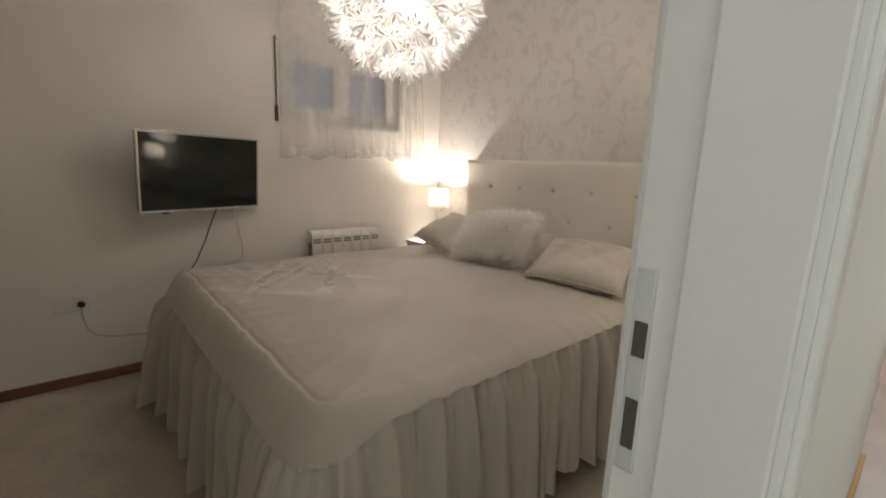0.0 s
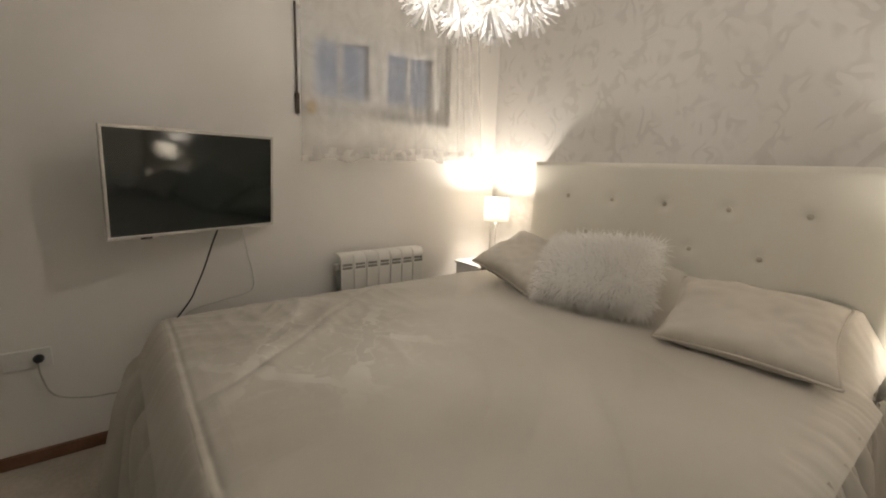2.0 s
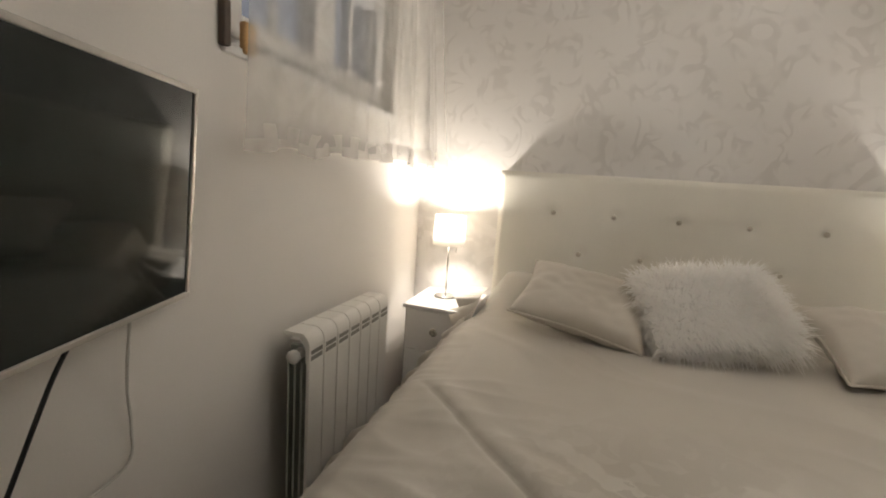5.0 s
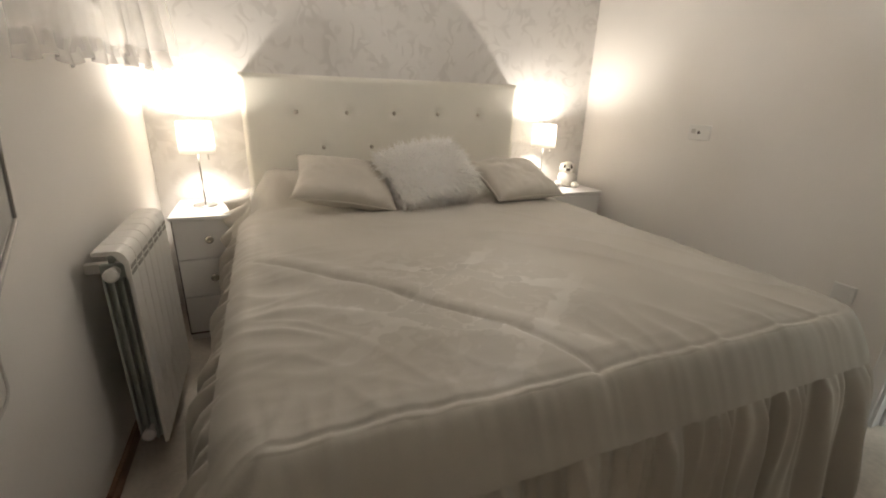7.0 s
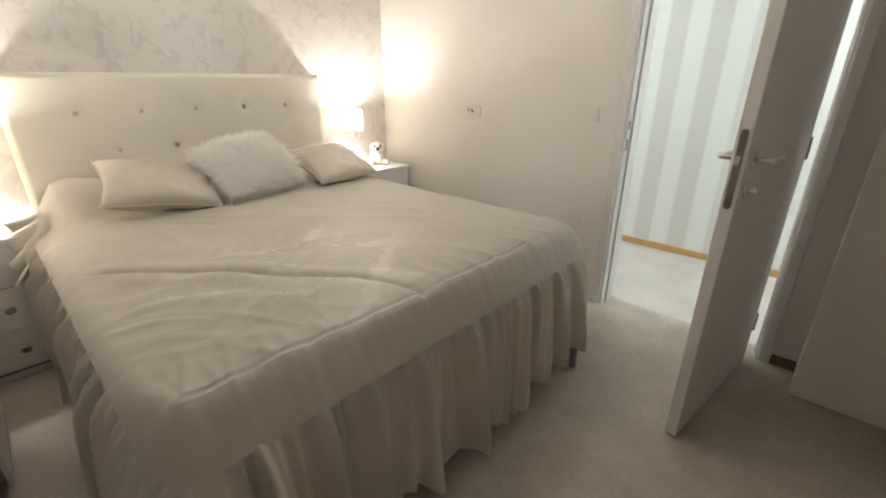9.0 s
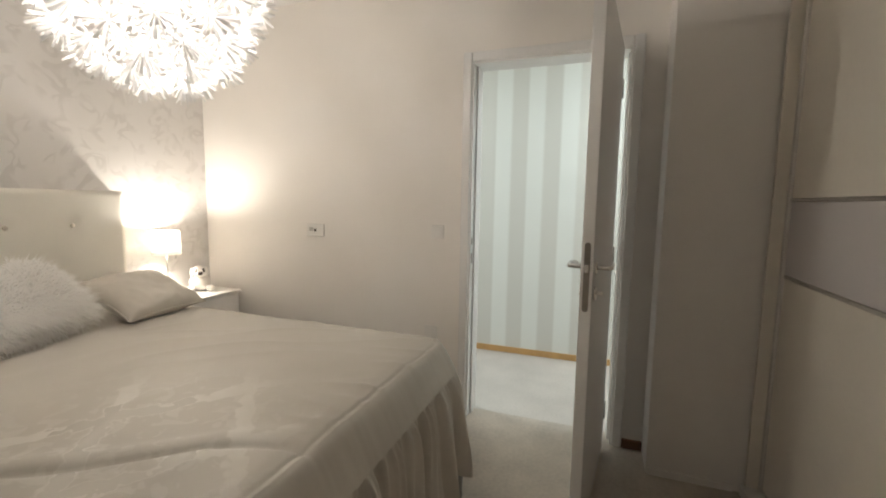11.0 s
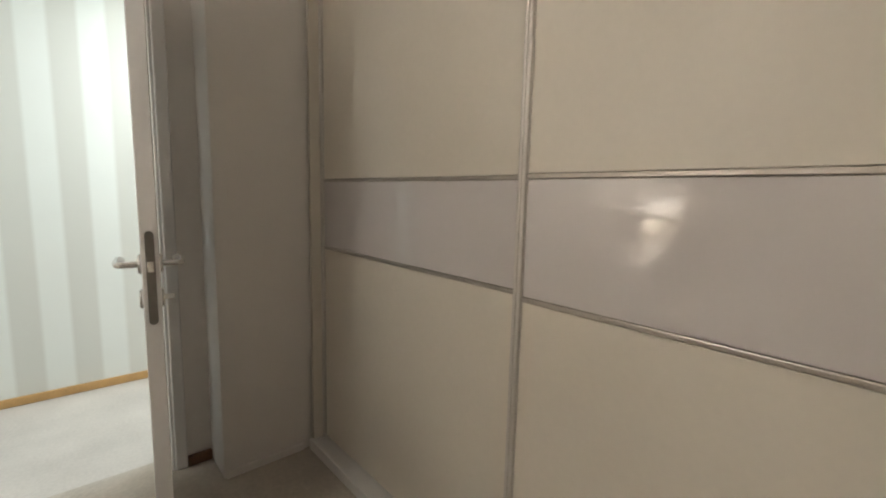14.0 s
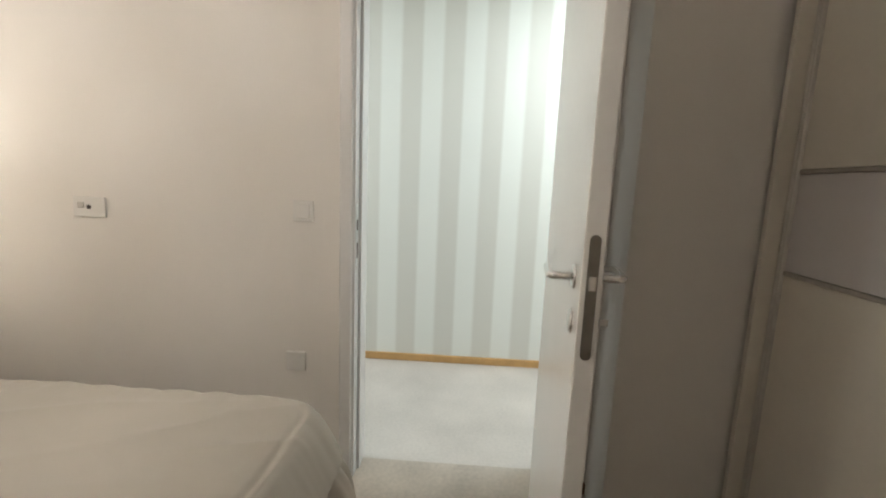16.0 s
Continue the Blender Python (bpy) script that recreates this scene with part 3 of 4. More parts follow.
part("bezel", rim(bmesh.new(), tw, th, 0.011, -0.010, 0.004), M_SILVER, tv, "thin silver rim")
part("screen", boxed((-0.006, -tw + 0.010, -th + 0.010), (0.0, tw - 0.010, th - 0.010)), M_SCREEN, tv, "glossy black screen")
part("back_cover", boxed((-0.034, -tw + 0.006, -th + 0.006), (-0.008, tw - 0.006, th - 0.006), 0.006), M_BLACK, tv)
part("back_housing", boxed((-0.078, -tw + 0.035, -th + 0.014), (-0.032, tw - 0.035, th - 0.10), 0.018), M_BLACK, tv)
part("sensor", boxed((-0.008, -tw + 0.11, -th - 0.008), (0.003, -tw + 0.15, -th + 0.001), 0.002), M_BLACK, tv)
part("wall_bracket", boxed((-0.195, -0.06, -0.06), (-0.076, 0.06, 0.06), 0.004), M_BLACK, tv)

c1 = thing("television_cable", pose(0, 0, 0), "dark cable hanging from the television", "cable")
part("cable", tube([(0.13, -1.79, 0.97), (0.11, -1.818, 0.895), (0.095, -1.862, 0.765), (0.098, -1.90, 0.68), (0.10, -1.928, 0.625), (0.125, -2.03, 0.505), (0.12, -2.07, 0.45), (0.115, -2.11, 0.385), (0.10, -2.15, 0.32), (0.06, -2.15, 0.15), (0.04, -2.12, 0.03)], 0.0036), M_BLACK, c1, smooth=True)
c3 = thing("socket_cable", pose(0, 0, 0), "grey power cable hanging from the wall socket", "cable")
part("cable", tube([(0.045, -2.455, 0.45), (0.03, -2.452, 0.37), (0.03, -2.42, 0.285), (0.03, -2.32, 0.245), (0.03, -2.22, 0.235), (0.03, -2.12, 0.20), (0.03, -2.04, 0.05), (0.03, -1.98, 0.006)], 0.0032), M_WIRE_GREY, c3, smooth=True)
c2 = thing("aerial_cable", pose(0, 0, 0), "pale aerial cable hanging behind the television", "cable")
part("cable", tube([(0.11, -1.70, 0.96), (0.04, -1.66, 0.80), (0.014, -1.635, 0.69), (0.012, -1.65, 0.61), (0.012, -1.79, 0.58), (0.012, -1.92, 0.55), (0.012, -1.95, 0.49), (0.012, -1.91, 0.41), (0.012, -1.81, 0.26), (0.014, -1.76, 0.24), (0.016, -1.74, 0.12)], 0.003), M_WIRE_PALE, c2, smooth=True)


def wall_plate(name, at, rz, width, label, category, holes=0, rocker=False):
    ob = thing(name, pose(*at, 0, 0, rz), label, category)
    part("plate", boxed((0, -width / 2, -0.04), (0.010, width / 2, 0.04), 0.004), M_PLASTIC, ob)
    if rocker:
        part("rocker", boxed((0.010, -0.028, -0.028), (0.016, 0.028, 0.028), 0.003), M_PLASTIC, ob)
    for i in range(holes):
        y = (i - (holes - 1) / 2) * 0.07
        part("outlet", lathe([(0, 0.004), (0.018, 0.004), (0.0205, 0.0105), (0.022, 0.011), (0.022, 0.0)], 18, m=pose(0.0005, y, 0, 0, 90)), M_PLASTIC, ob, smooth=True)
        for d in (-0.0095, 0.0095):
            part("pin_hole", boxed((0.004, y + d - 0.0025, -0.0025), (0.0062, y + d + 0.0025, 0.0025)), M_GAP, ob)
    return ob


wall_plate("power_socket", (0, -2.49, 0.45), 0, 0.15, "white double power socket with a black plug", "socket", 2)
pl = thing("power_plug", pose(0.011, -2.455, 0.45), "black mains plug in the wall socket", "plug")
part("body", lathe([(0, 0), (0.017, 0), (0.018, 0.012), (0.012, 0.03), (0.006, 0.042), (0, 0.042)], 16, m=pose(0, 0, 0, 0, 90)), M_BLACK, pl, smooth=True)
aerial = wall_plate("aerial_socket", (W, -0.94, 1.08), 180, 0.13, "white aerial socket plate on the wall", "socket")
part("aerial_hole", lathe([(0, 0.0102), (0.0065, 0.0102), (0.0075, 0.0125), (0.0085, 0.0125), (0.0085, 0.009)], 16, m=pose(0, 0, 0, 0, 90)), M_GAP, aerial, "round dark aerial hole", True)
part("data_port", boxed((0.009, -0.046, -0.006), (0.0125, -0.020, 0.018), 0.002), M_SILVER, aerial, "grey square port")
wall_plate("light_switch", (W, -1.79, 1.10), 180, 0.08, "white rocker light switch beside the door", "switch", 0, True)
wall_plate("low_socket", (W, -1.755, 0.495), 180, 0.08, "white single socket low on the wall", "socket", 1)

# ---------------------------------------------------------------- wardrobe
wd = thing("wardrobe", pose(0, -3.382, 0), "cream sliding wardrobe with two pale bands and aluminium strips", "wardrobe")
WX0, WX1, WT = 0.02, 2.490, 2.17
part("plinth", boxed((WX0, -0.03, 0), (WX1, 0.059, 0.055), 0.004), M_PLASTIC, wd, "white bottom track")
part("side_panel", boxed((WX1 - 0.02, -0.6, 0.05), (WX1, 0.044, WT), 0.002), M_WARDROBE, wd)
part("side_panel", boxed((WX0, -0.6, 0.05), (WX0 + 0.02, 0.044, WT), 0.002), M_WARDROBE, wd)
part("top_panel", boxed((WX0, -0.6, WT), (WX1, 0.06, WT + 0.03), 0.002), M_BROWN, wd)
part("back_panel", boxed((WX0, -0.6, 0.05), (WX1, -0.59, WT)), M_WARDROBE, wd)
S1, S2 = 1.302, 0.995


def sliding_door(x0, x1, y):
    d = part("sliding_door", boxed((x0, y - 0.018, 0.055), (x1, y - 0.010, WT - 0.005)), M_WARDROBE, wd)
    for z0, z1, m, lab in ((0.07, S2 - 0.0075, M_WARDROBE, ""), (S2 + 0.0075, S1 - 0.0075, M_BAND, "pale glossy lacquered band"), (S1 + 0.0075, WT - 0.01, M_WARDROBE, "")):
        part("panel", boxed((x0 + 0.022, y - 0.010, z0), (x1 - 0.022, y, z1), 0.0015), m, d, lab)
    for z in (S1, S2):
        part("strip", boxed((x0 + 0.02, y - 0.009, z - 0.0065), (x1 - 0.02, y + 0.004, z + 0.0065), 0.003), M_STRIP, d, "thin aluminium strip")
    for xa, xb in ((x0, x0 + 0.027), (x1 - 0.027, x1)):
        bm = boxed((xa, y - 0.014, 0.055), (xb, y + 0.003, WT - 0.004), 0.002)
        for xc in (xa + 0.0075, xb - 0.0075):
            box(bm, (xc - 0.0065, y, 0.056), (xc + 0.0065, y + 0.011, WT - 0.006), 0.0045, 3)
        part("stile", bm, M_ALU, d, "aluminium grip stile with two ridges")


sliding_door(1.257, WX1 - 0.022, -0.010)
sliding_door(0.045, 1.288, 0.038)

# ---------------------------------------------------------------- bed
BX0, BX1, BY0, BY1, TOP = 0.40, 2.145, -0.115, -2.14, 0.672
BCX = (BX0 + BX1) / 2
bed = thing("bed", pose(BCX, -1.1, 0), "double bed with a tall cream button-tufted headboard", "bed")
hw = 0.815
HCX = 1.2655
hb_y = 1.1


def headboard_at(u, v):
    x, z = HCX - BCX - hw + 2 * hw * u, 0.08 + (1.308 - 0.08) * v
    y = hb_y - 0.095
    d = min(u, 1 - u) * 2 * hw
    e = min(d, (1 - v) * 1.2)
    if e < 0.02:
        y += 0.02 - math.sqrt(max(0, 0.02 ** 2 - (0.02 - e) ** 2))
    for bx, bz in BUTTONS:
        r2 = ((x - bx) ** 2 + (z - bz) ** 2) / 0.03 ** 2
        if r2 < 9:
            y += 0.011 * math.exp(-r2)
    return (x, y, z)


BUTTONS = [(0.719 + 0.273 * i - BCX, 1.121) for i in range(5)] + [(0.855 + 0.273 * i - BCX, 0.932) for i in range(4)]
hb = part("headboard", boxed((HCX - BCX - hw, hb_y - 0.085, 0.02), (HCX - BCX + hw, hb_y - 0.004, 1.30), 0.012), M_HEAD, bed, "tall cream leatherette headboard")
part("cushion", grid(110, 90, headboard_at), M_HEAD, hb, smooth=True)
knob = mesh_from(lathe([(0, 0.010), (0.006, 0.009), (0.011, 0.004), (0.012, 0), (0, -0.002)], 14), "tuft_button", M_BUTTON, True)
for bx, bz in BUTTONS:
    b = part("tuft_button", knob, None, hb)
    b.matrix_basis = pose(bx, hb_y - 0.087, bz, 90)
part("base", boxed((BX0 + 0.05 - BCX, -0.93, 0.10), (BX1 - 0.06 - BCX, hb_y - 0.1, 0.34), 0.02), M_BASE, bed)
part("mattress", boxed((BX0 + 0.05 - BCX, -0.95, 0.34), (BX1 - 0.05 - BCX, hb_y - 0.1, 0.56), 0.05, 3), M_WHITE, bed)
for x in (BX0 + 0.13, 2.03):
    for y in (-1.055, 0.85):
        part("leg", lathe([(0, 0), (0.022, 0), (0.024, 0.01), (0.02, 0.03), (0.026, 0.15), (0, 0.15)], 14, m=pose(x - BCX, y, 0)), M_LEG, bed, "grey metal bed leg", True)

# bedspread lying over it, gathered skirt on three sides
spread = thing("bedspread", pose(BCX, -1.1, 0), "beige satin bedspread with pale lattice pattern and gathered skirt", "bedspread")
SKIRT_TOP = 0.555
PR_W, PR_E = 0.09, 0.14


def skirt_top(y):
    """The gathers start high along the sides, lower across the foot."""
    k = max(0.0, min(1.0, (y - BY1) / 0.26))
    return SKIRT_TOP + 0.085 * k * k * (3 - 2 * k)


def spread_at(u, v):
    x = BX0 + (BX1 - BX0) * u
    # closer rows over the boxed edge at the foot
    y = BY0 + (-1.98 - BY0) * v / 0.74 if v < 0.74 else -1.98 + (BY1 + 1.98) * (v - 0.74) / 0.26
    d = min(x - BX0, BX1 - x, y - BY1)
    PR = PR_W if x < BCX else PR_E
    dx, dy = max(0, PR - min(x - BX0, BX1 - x)), max(0, PR - (y - BY1))
    if dx > 0 and dy > 0:
        d = PR - math.hypot(dx, dy)
        if d < 0:
            k = PR / math.hypot(dx, dy)
            x += (dx - dx * k) * (1 if x < BCX else -1)
            y += dy - dy * k
            d = 0
    n = noise.noise
    z = TOP
    k = max(0.0, min(1.0, (y - BY1) / 0.26))
    rr = (0.085 + 0.008 * math.sin(3.1 * x)) * (1 - k) + 0.06 * k
    if d < rr:
        z -= (TOP - skirt_top(y)) * (1 - d / rr) ** (1.5 + 0.4 * k)
    inner = min(1.0, d / 0.14)
    z += inner * 0.042 * (math.sin(math.pi * u) * math.sin(math.pi * min(1, 0.15 + 0.85 * (y - BY0) / (BY1 - BY0)))) ** 0.6
    z += inner * (0.012 * n((x * 2.3, y * 2.3, 1.0)) + 0.008 * n((x * 5, y * 4, 4.0)))
    warp = n((x * 1.7, y * 1.7, 9.0))
    warp2 = n((x * 4.1, y * 4.1, 5.0))
    # shallow creases running in from the window side, soft drag lines elsewhere
    west = max(0.0, 1 - (x - BX0) / 0.62) * max(0.0, min(1.0, (-1.25 - y) / 0.25)) * max(0.0, min(1.0, (y + 1.97) / 0.2))
    z += inner * west * 0.016 * ((1 - abs(n((x * 1.6 + 0.6 * warp, (y + 0.35 * x) * 8.0 + 0.8 * warp, 7.0)))) ** 4 - 0.3)
    z += inner * 0.0045 * (1 - abs(n(((x + 1.3 * y) * 3.2 + 1.5 * warp, (x - y) * 1.1, 8.0)))) ** 6
    # tucks fanning in from the seam at the foot
    fan = max(0.0, 1 - (y + 2.05) / (0.20 + 0.16 * n((x * 4.0, 3.0, 2.0)))) if y > -2.05 else 1.0
    z += inner * 0.013 * fan * ((1 - abs(n((x * 8.5 + 0.55 * (y + 2.05) * 8 * (x - 1.1), y * 0.8, 12.0)))) ** 3 - 0.35)
    # one long quilting seam running out to the foot
    xs = 0.52 + 0.86 * (-1.23 - y) - 1.9 * max(0.0, -1.85 - y) ** 2 + 0.012 * warp2
    q = (x - xs) * 0.75
    if y < -1.12:
        e = min(1.0, (-1.12 - y) / 0.15)
        z += inner * e * (0.010 * math.exp(-((q - 0.035) / 0.035) ** 2) + 0.006 * math.exp(-((q + 0.04) / 0.04) ** 2) - 0.011 * math.exp(-(q / 0.008) ** 2))
    # piped edge of the foot, tucks running off it both ways
    sy = d - rr
    foot = 1 - k
    z += foot * (-0.0070 * math.exp(-((sy - 0.018) / 0.008) ** 2))
    tuck = (1 - abs(n((x * 9 + 0.9 * y, y * 1.5, 3.3)))) ** 4
    z += foot * 0.016 * tuck * math.exp(-abs(sy - 0.06) / 0.09) * (1 if sy > 0 else 0.35)
    pucker = n((x * 24, y * 3, 0.0)) + 0.6 * n((x * 51, y * 4, 5.0))
    z += 0.0045 * pucker * foot * (1 if sy < 0 else math.exp(-sy / 0.03))
    side = min(x - BX0, BX1 - x)
    if side < 0.14:
        z += k * (0.007 * n((y * 17, x * 3, 6.0)) + 0.004 * n((y * 40, x * 2, 3.0))) * (1 - side / 0.14)
    tuck = (1 - abs(n((y * 11 - 0.8 * x, x * 1.2, 6.1)))) ** 4
    z += inner * 0.014 * tuck * math.exp(-(x - BX0) / 0.20) * max(0.0, min(1.0, (-1.0 - y) / 0.4))
    # sleeping pillows hidden under the head end
    if y > -0.50:
        e = (y + 0.50) / 0.34
        hump = 0.14 * math.sin(min(1.0, e) * math.pi / 2) ** 1.6
        z += hump * min(1, d / 0.10) * (0.8 + 0.2 * math.cos((x - BCX) * 9))
    if y > -0.55:
        k = min(1.0, (y + 0.55) / 0.12)
        x = BCX + (x - BCX) * (1 - 0.045 * k)
    return (x - BCX, y + 1.1, z)


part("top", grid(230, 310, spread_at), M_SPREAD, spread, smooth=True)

per = []
HEAD_Y = -0.43
for k in range(121):
    per.append((Vector((BX0, HEAD_Y + (BY1 + PR_W - HEAD_Y) * k / 120)), Vector((-1, 0))))
for k in range(1, 13):
    a = math.radians(180 + 90 * k / 12)
    nrm = Vector((math.cos(a), math.sin(a)))
    per.append((Vector((BX0 + PR_W, BY1 + PR_W)) + PR_W * nrm, nrm))
for k in range(1, 121):
    per.append((Vector((BX0 + PR_W + (BX1 - BX0 - PR_W - PR_E) * k / 120, BY1)), Vector((0, -1))))
for k in range(1, 13):
    a = math.radians(270 + 90 * k / 12)
    nrm = Vector((math.cos(a), math.sin(a)))
    per.append((Vector((BX1 - PR_E, BY1 + PR_E)) + PR_E * nrm, nrm))
for k in range(1, 121):
    per.append((Vector((BX1, BY1 + PR_E + (HEAD_Y - BY1 - PR_E) * k / 120)), Vector((1, 0))))
run = [0.0]
for a, b in zip(per, per[1:]):
    run.append(run[-1] + (b[0] - a[0]).length)
TOTAL = run[-1]


def along(s):
    lo, hi = 0, len(run) - 1
    while hi - lo > 1:
        m = (lo + hi) // 2
        lo, hi = (m, hi) if run[m] <= s else (lo, m)
    t = (s - run[lo]) / max(1e-9, run[hi] - run[lo])
    return per[lo][0].lerp(per[hi][0], t), per[lo][1].lerp(per[hi][1], t).normalized()


def side_flare(p):
    """More slack where the cover hangs free at the foot corners."""
    sw, se = (p - Vector((BX0, BY1 + 0.05))).length, (p - Vector((BX1, BY1))).length
    return 2.6 * max(0.0, 1 - sw / 0.42) + 0.9 * max(0.0, 1 - se / 0.5)


def skirt_at(u, v):
    s = u * TOTAL
    p, nrm = along(s)
    # gathers closer along the sides than across the foot
    ph = 56 * s + 12 * (min(s, 1.55) + max(0.0, s - TOTAL + 1.55)) + 6.5 * noise.noise((s * 2.1, 3.0, 0.0)) + 3.0 * noise.noise((s * 6.0, 8.0, 0.0))
    amp = max(0.25, 0.95 + 1.3 * noise.noise((s * 3.4, 5.0, 1.0)))
    sway = 0.7 * noise.noise((s * 2.6, 4.0, 3.0)) * v
    wave = math.sin(0.72 * ph + sway * 2) + 0.45 * math.sin(1.37 * ph + 2.0 + 3 * sway)
    fold = amp * (max(-0.75, wave) + 0.18 * math.sin(2.3 * ph + 1.0 + 2 * v))
    fine = math.sin(150 * s + 4 * noise.noise((s * 8, 1.0, 2.0))) + 0.8 * noise.noise((s * 60, v * 2, 1.0))
    off = -0.024 * (1 - v) ** 10 + 0.006 + (0.020 + 0.05 * side_flare(p)) * v ** 0.8 + (0.004 + 0.010 * min(1.0, v * 9) + 0.024 * v ** 0.8) * fold + 0.007 * min(1.0, v * 12) * (1 - v) ** 2 * fine
    off += 0.012 * noise.noise((s * 9, v * 3, 6.0)) * v
    west = max(0.0, -nrm.x)
    off += west * (1 - math.exp(-v * 16)) * (0.030 * math.exp(-v * 5) + 0.020 * math.exp(-v * 3.5) * math.sin(165 * s + 5 * noise.noise((s * 7, 2.0, 2.0))))
    east = max(0.0, min(1.0, (p.x - BX1 + 0.05) / 0.05)) * max(0.0, min(1.0, (p.y + 1.6) / 0.5))
    hem = 0.065 + 0.10 * east + 0.09 * max(0.0, 1 - (p - Vector((BX1 - 0.15, BY1))).length / 0.5) + 0.055 * noise.noise((s * 2.3, 2.0, 5.0)) + 0.03 * noise.noise((s * 8.0, 6.0, 5.0)) - 0.011 * fold
    st = skirt_top(p.y) + 0.012 + 0.006 * noise.noise((s * 45, 1.0, 4.0))
    z = st + (max(0.012, hem) - st) * v
    q = p + nrm * off
    return (q.x - BCX, q.y + 1.1, z)


part("skirt", grid(1200, 20, skirt_at), M_SKIRT, spread, "gathered beige skirt in loose folds", True)


def flap_at(u, v):
    """The loose end of the skirt hanging beside the nightstand."""
    w = (1 - v) ** 0.8
    return (BX1 - BCX - 0.03 + 0.075 * v + 0.018 * math.sin(9 * u + 2 * v), -0.43 + 1.1 - 0.03 + (u - 0.5) * 0.15 * w - 0.06 * v, 0.63 - 0.27 * v + 0.02 * math.sin(6 * u))


part("loose_end", grid(16, 16, flap_at), M_SKIRT, spread, "pointed loose end of the skirt", True)


def frill_at(u, v):
    """The ruffle spilling over the top of the narrow nightstand and down its front."""
    y = -0.13 - 0.36 * u
    drop = max(0.0, (u - 0.62) / 0.38)
    wave = math.sin(46 * u + 2.5 * noise.noise((u * 5, 1.0, 0.0)))
    x = BX0 + 0.055 - (0.115 + 0.02 * wave) * v - 0.02 * drop * v
    z = 0.735 - 0.055 * v ** 0.6 + 0.018 * v * (1 + wave) - 0.20 * drop * v - 0.05 * drop
    return (x - BCX, y + 1.1 + 0.012 * v * math.cos(46 * u), z)


part("frill", grid(90, 14, frill_at), M_SKIRT, spread, "gathered ruffle over the nightstand's edge", True)


def cushion_bm(w, h, t, pinch=0.12, seed=0.0, n=36):
    bm = bmesh.new()
    for side in (1, -1):
        def f(u, v, side=side):
            a, b = 2 * u - 1, 2 * v - 1
            k = 1 - pinch * (1 - abs(b) ** 1.5) * abs(a) ** 3
            l = 1 - pinch * (1 - abs(a) ** 1.5) * abs(b) ** 3
            th_ = max(0.0, (1 - a ** 4) * (1 - b ** 4)) ** 0.55
            wr = 0.012 * noise.noise((a * 2.2 + seed, b * 2.2, seed)) + 0.006 * noise.noise((a * 6 + seed, b * 5, side)) * min(1, 2 * th_)
            return (a * w / 2 * k, b * h / 2 * l, side * t / 2 * th_ + wr * min(1, th_ * 2))
        grid(n, n, f, bm)
    bmesh.ops.remove_doubles(bm, verts=bm.verts, dist=0.0004)
    return bm


def pillow(label, m, w, h, t, seed):
    ob = thing("pillow", m, label, "pillow", "pillows on the bed")
    c = part("cover", cushion_bm(w, h, t, 0.10, seed), M_PILLOW, ob, smooth=True)
    pts = []
    for k in range(64):
        a = 2 * math.pi * k / 64
        ca, sa = math.cos(a), math.sin(a)
        sc = 1 / max(abs(ca), abs(sa))
        A, B = ca * sc, sa * sc
        kk = 1 - 0.10 * (1 - abs(B) ** 1.5) * abs(A) ** 3
        ll = 1 - 0.10 * (1 - abs(A) ** 1.5) * abs(B) ** 3
        pts.append((A * w / 2 * kk, B * h / 2 * ll, 0))
    part("piping", tube(pts + [pts[0]], 0.004, 6), M_PILLOW, ob, smooth=True)
    return ob


def laid(centre, across, up):
    """A pose whose x runs across and whose y runs up the slope of a leaning cushion."""
    x = Vector(across).normalized()
    z = x.cross(Vector(up)).normalized()
    y = z.cross(x)
    m = Matrix((x, y, z)).transposed().to_4x4()
    m.translation = centre
    return m


pillow("beige satin pillow leaning towards the headboard", laid((0.885, -0.585, 0.822), (0.44, -0.055, -0.07), (0, 0.33, 0.155)), 0.47, 0.35, 0.13, 1.0)
pillow("beige satin pillow lying against the headboard", laid((1.816, -0.578, 0.802), (0.41, 0.08, -0.012), (-0.08, 0.30, 0.145)), 0.47, 0.35, 0.12, 5.0)

FUR_M = laid((1.285, -0.625, 0.862), (0.45, 0.12, 0.045), (-0.14, 0.25, 0.205))
fur = thing("fur_cushion", FUR_M, "white long-haired fur cushion leaning between the pillows", "cushion")
core = cushion_bm(0.43, 0.31, 0.17, 0.02, 9.0, 34)
bmf = bmesh.new()
rnd = random.Random(4)
core.faces.ensure_lookup_table()
for f in core.faces:
    for _ in range(5):
        ws = [rnd.random() ** 0.7 for _ in f.verts]
        p = sum((v.co * w for v, w in zip(f.verts, ws)), Vector()) / sum(ws)
        nv = (f.normal if f.normal.dot(f.calc_center_median() * Vector((0.2, 0.2, 1))) > 0 else -f.normal)
        d = (nv * 0.28 + Vector((rnd.uniform(-1, 1), rnd.uniform(-1, 1) - 0.25, rnd.uniform(-0.4, 0.4))) * 0.75 + Vector((p.x, p.y, 0)) * 1.6).normalized()
        ln = rnd.uniform(0.03, 0.068)
        sd = (d.cross(nv) + 0.25 * Vector((rnd.uniform(-1, 1), rnd.uniform(-1, 1), rnd.uniform(-1, 1)))).normalized() * 0.0019
        bend = Vector((0, -0.012, 0)) + nv * 0.004
        a0, a1 = bmf.verts.new(p - sd), bmf.verts.new(p + sd)
        b0, b1 = bmf.verts.new(p + d * ln * 0.6 - sd * 0.7), bmf.verts.new(p + d * ln * 0.6 + sd * 0.7)
        c0 = bmf.verts.new(p + d * ln + bend)
        bmf.faces.new((a0, a1, b1, b0))
        bmf.faces.new((b0, b1, c0))
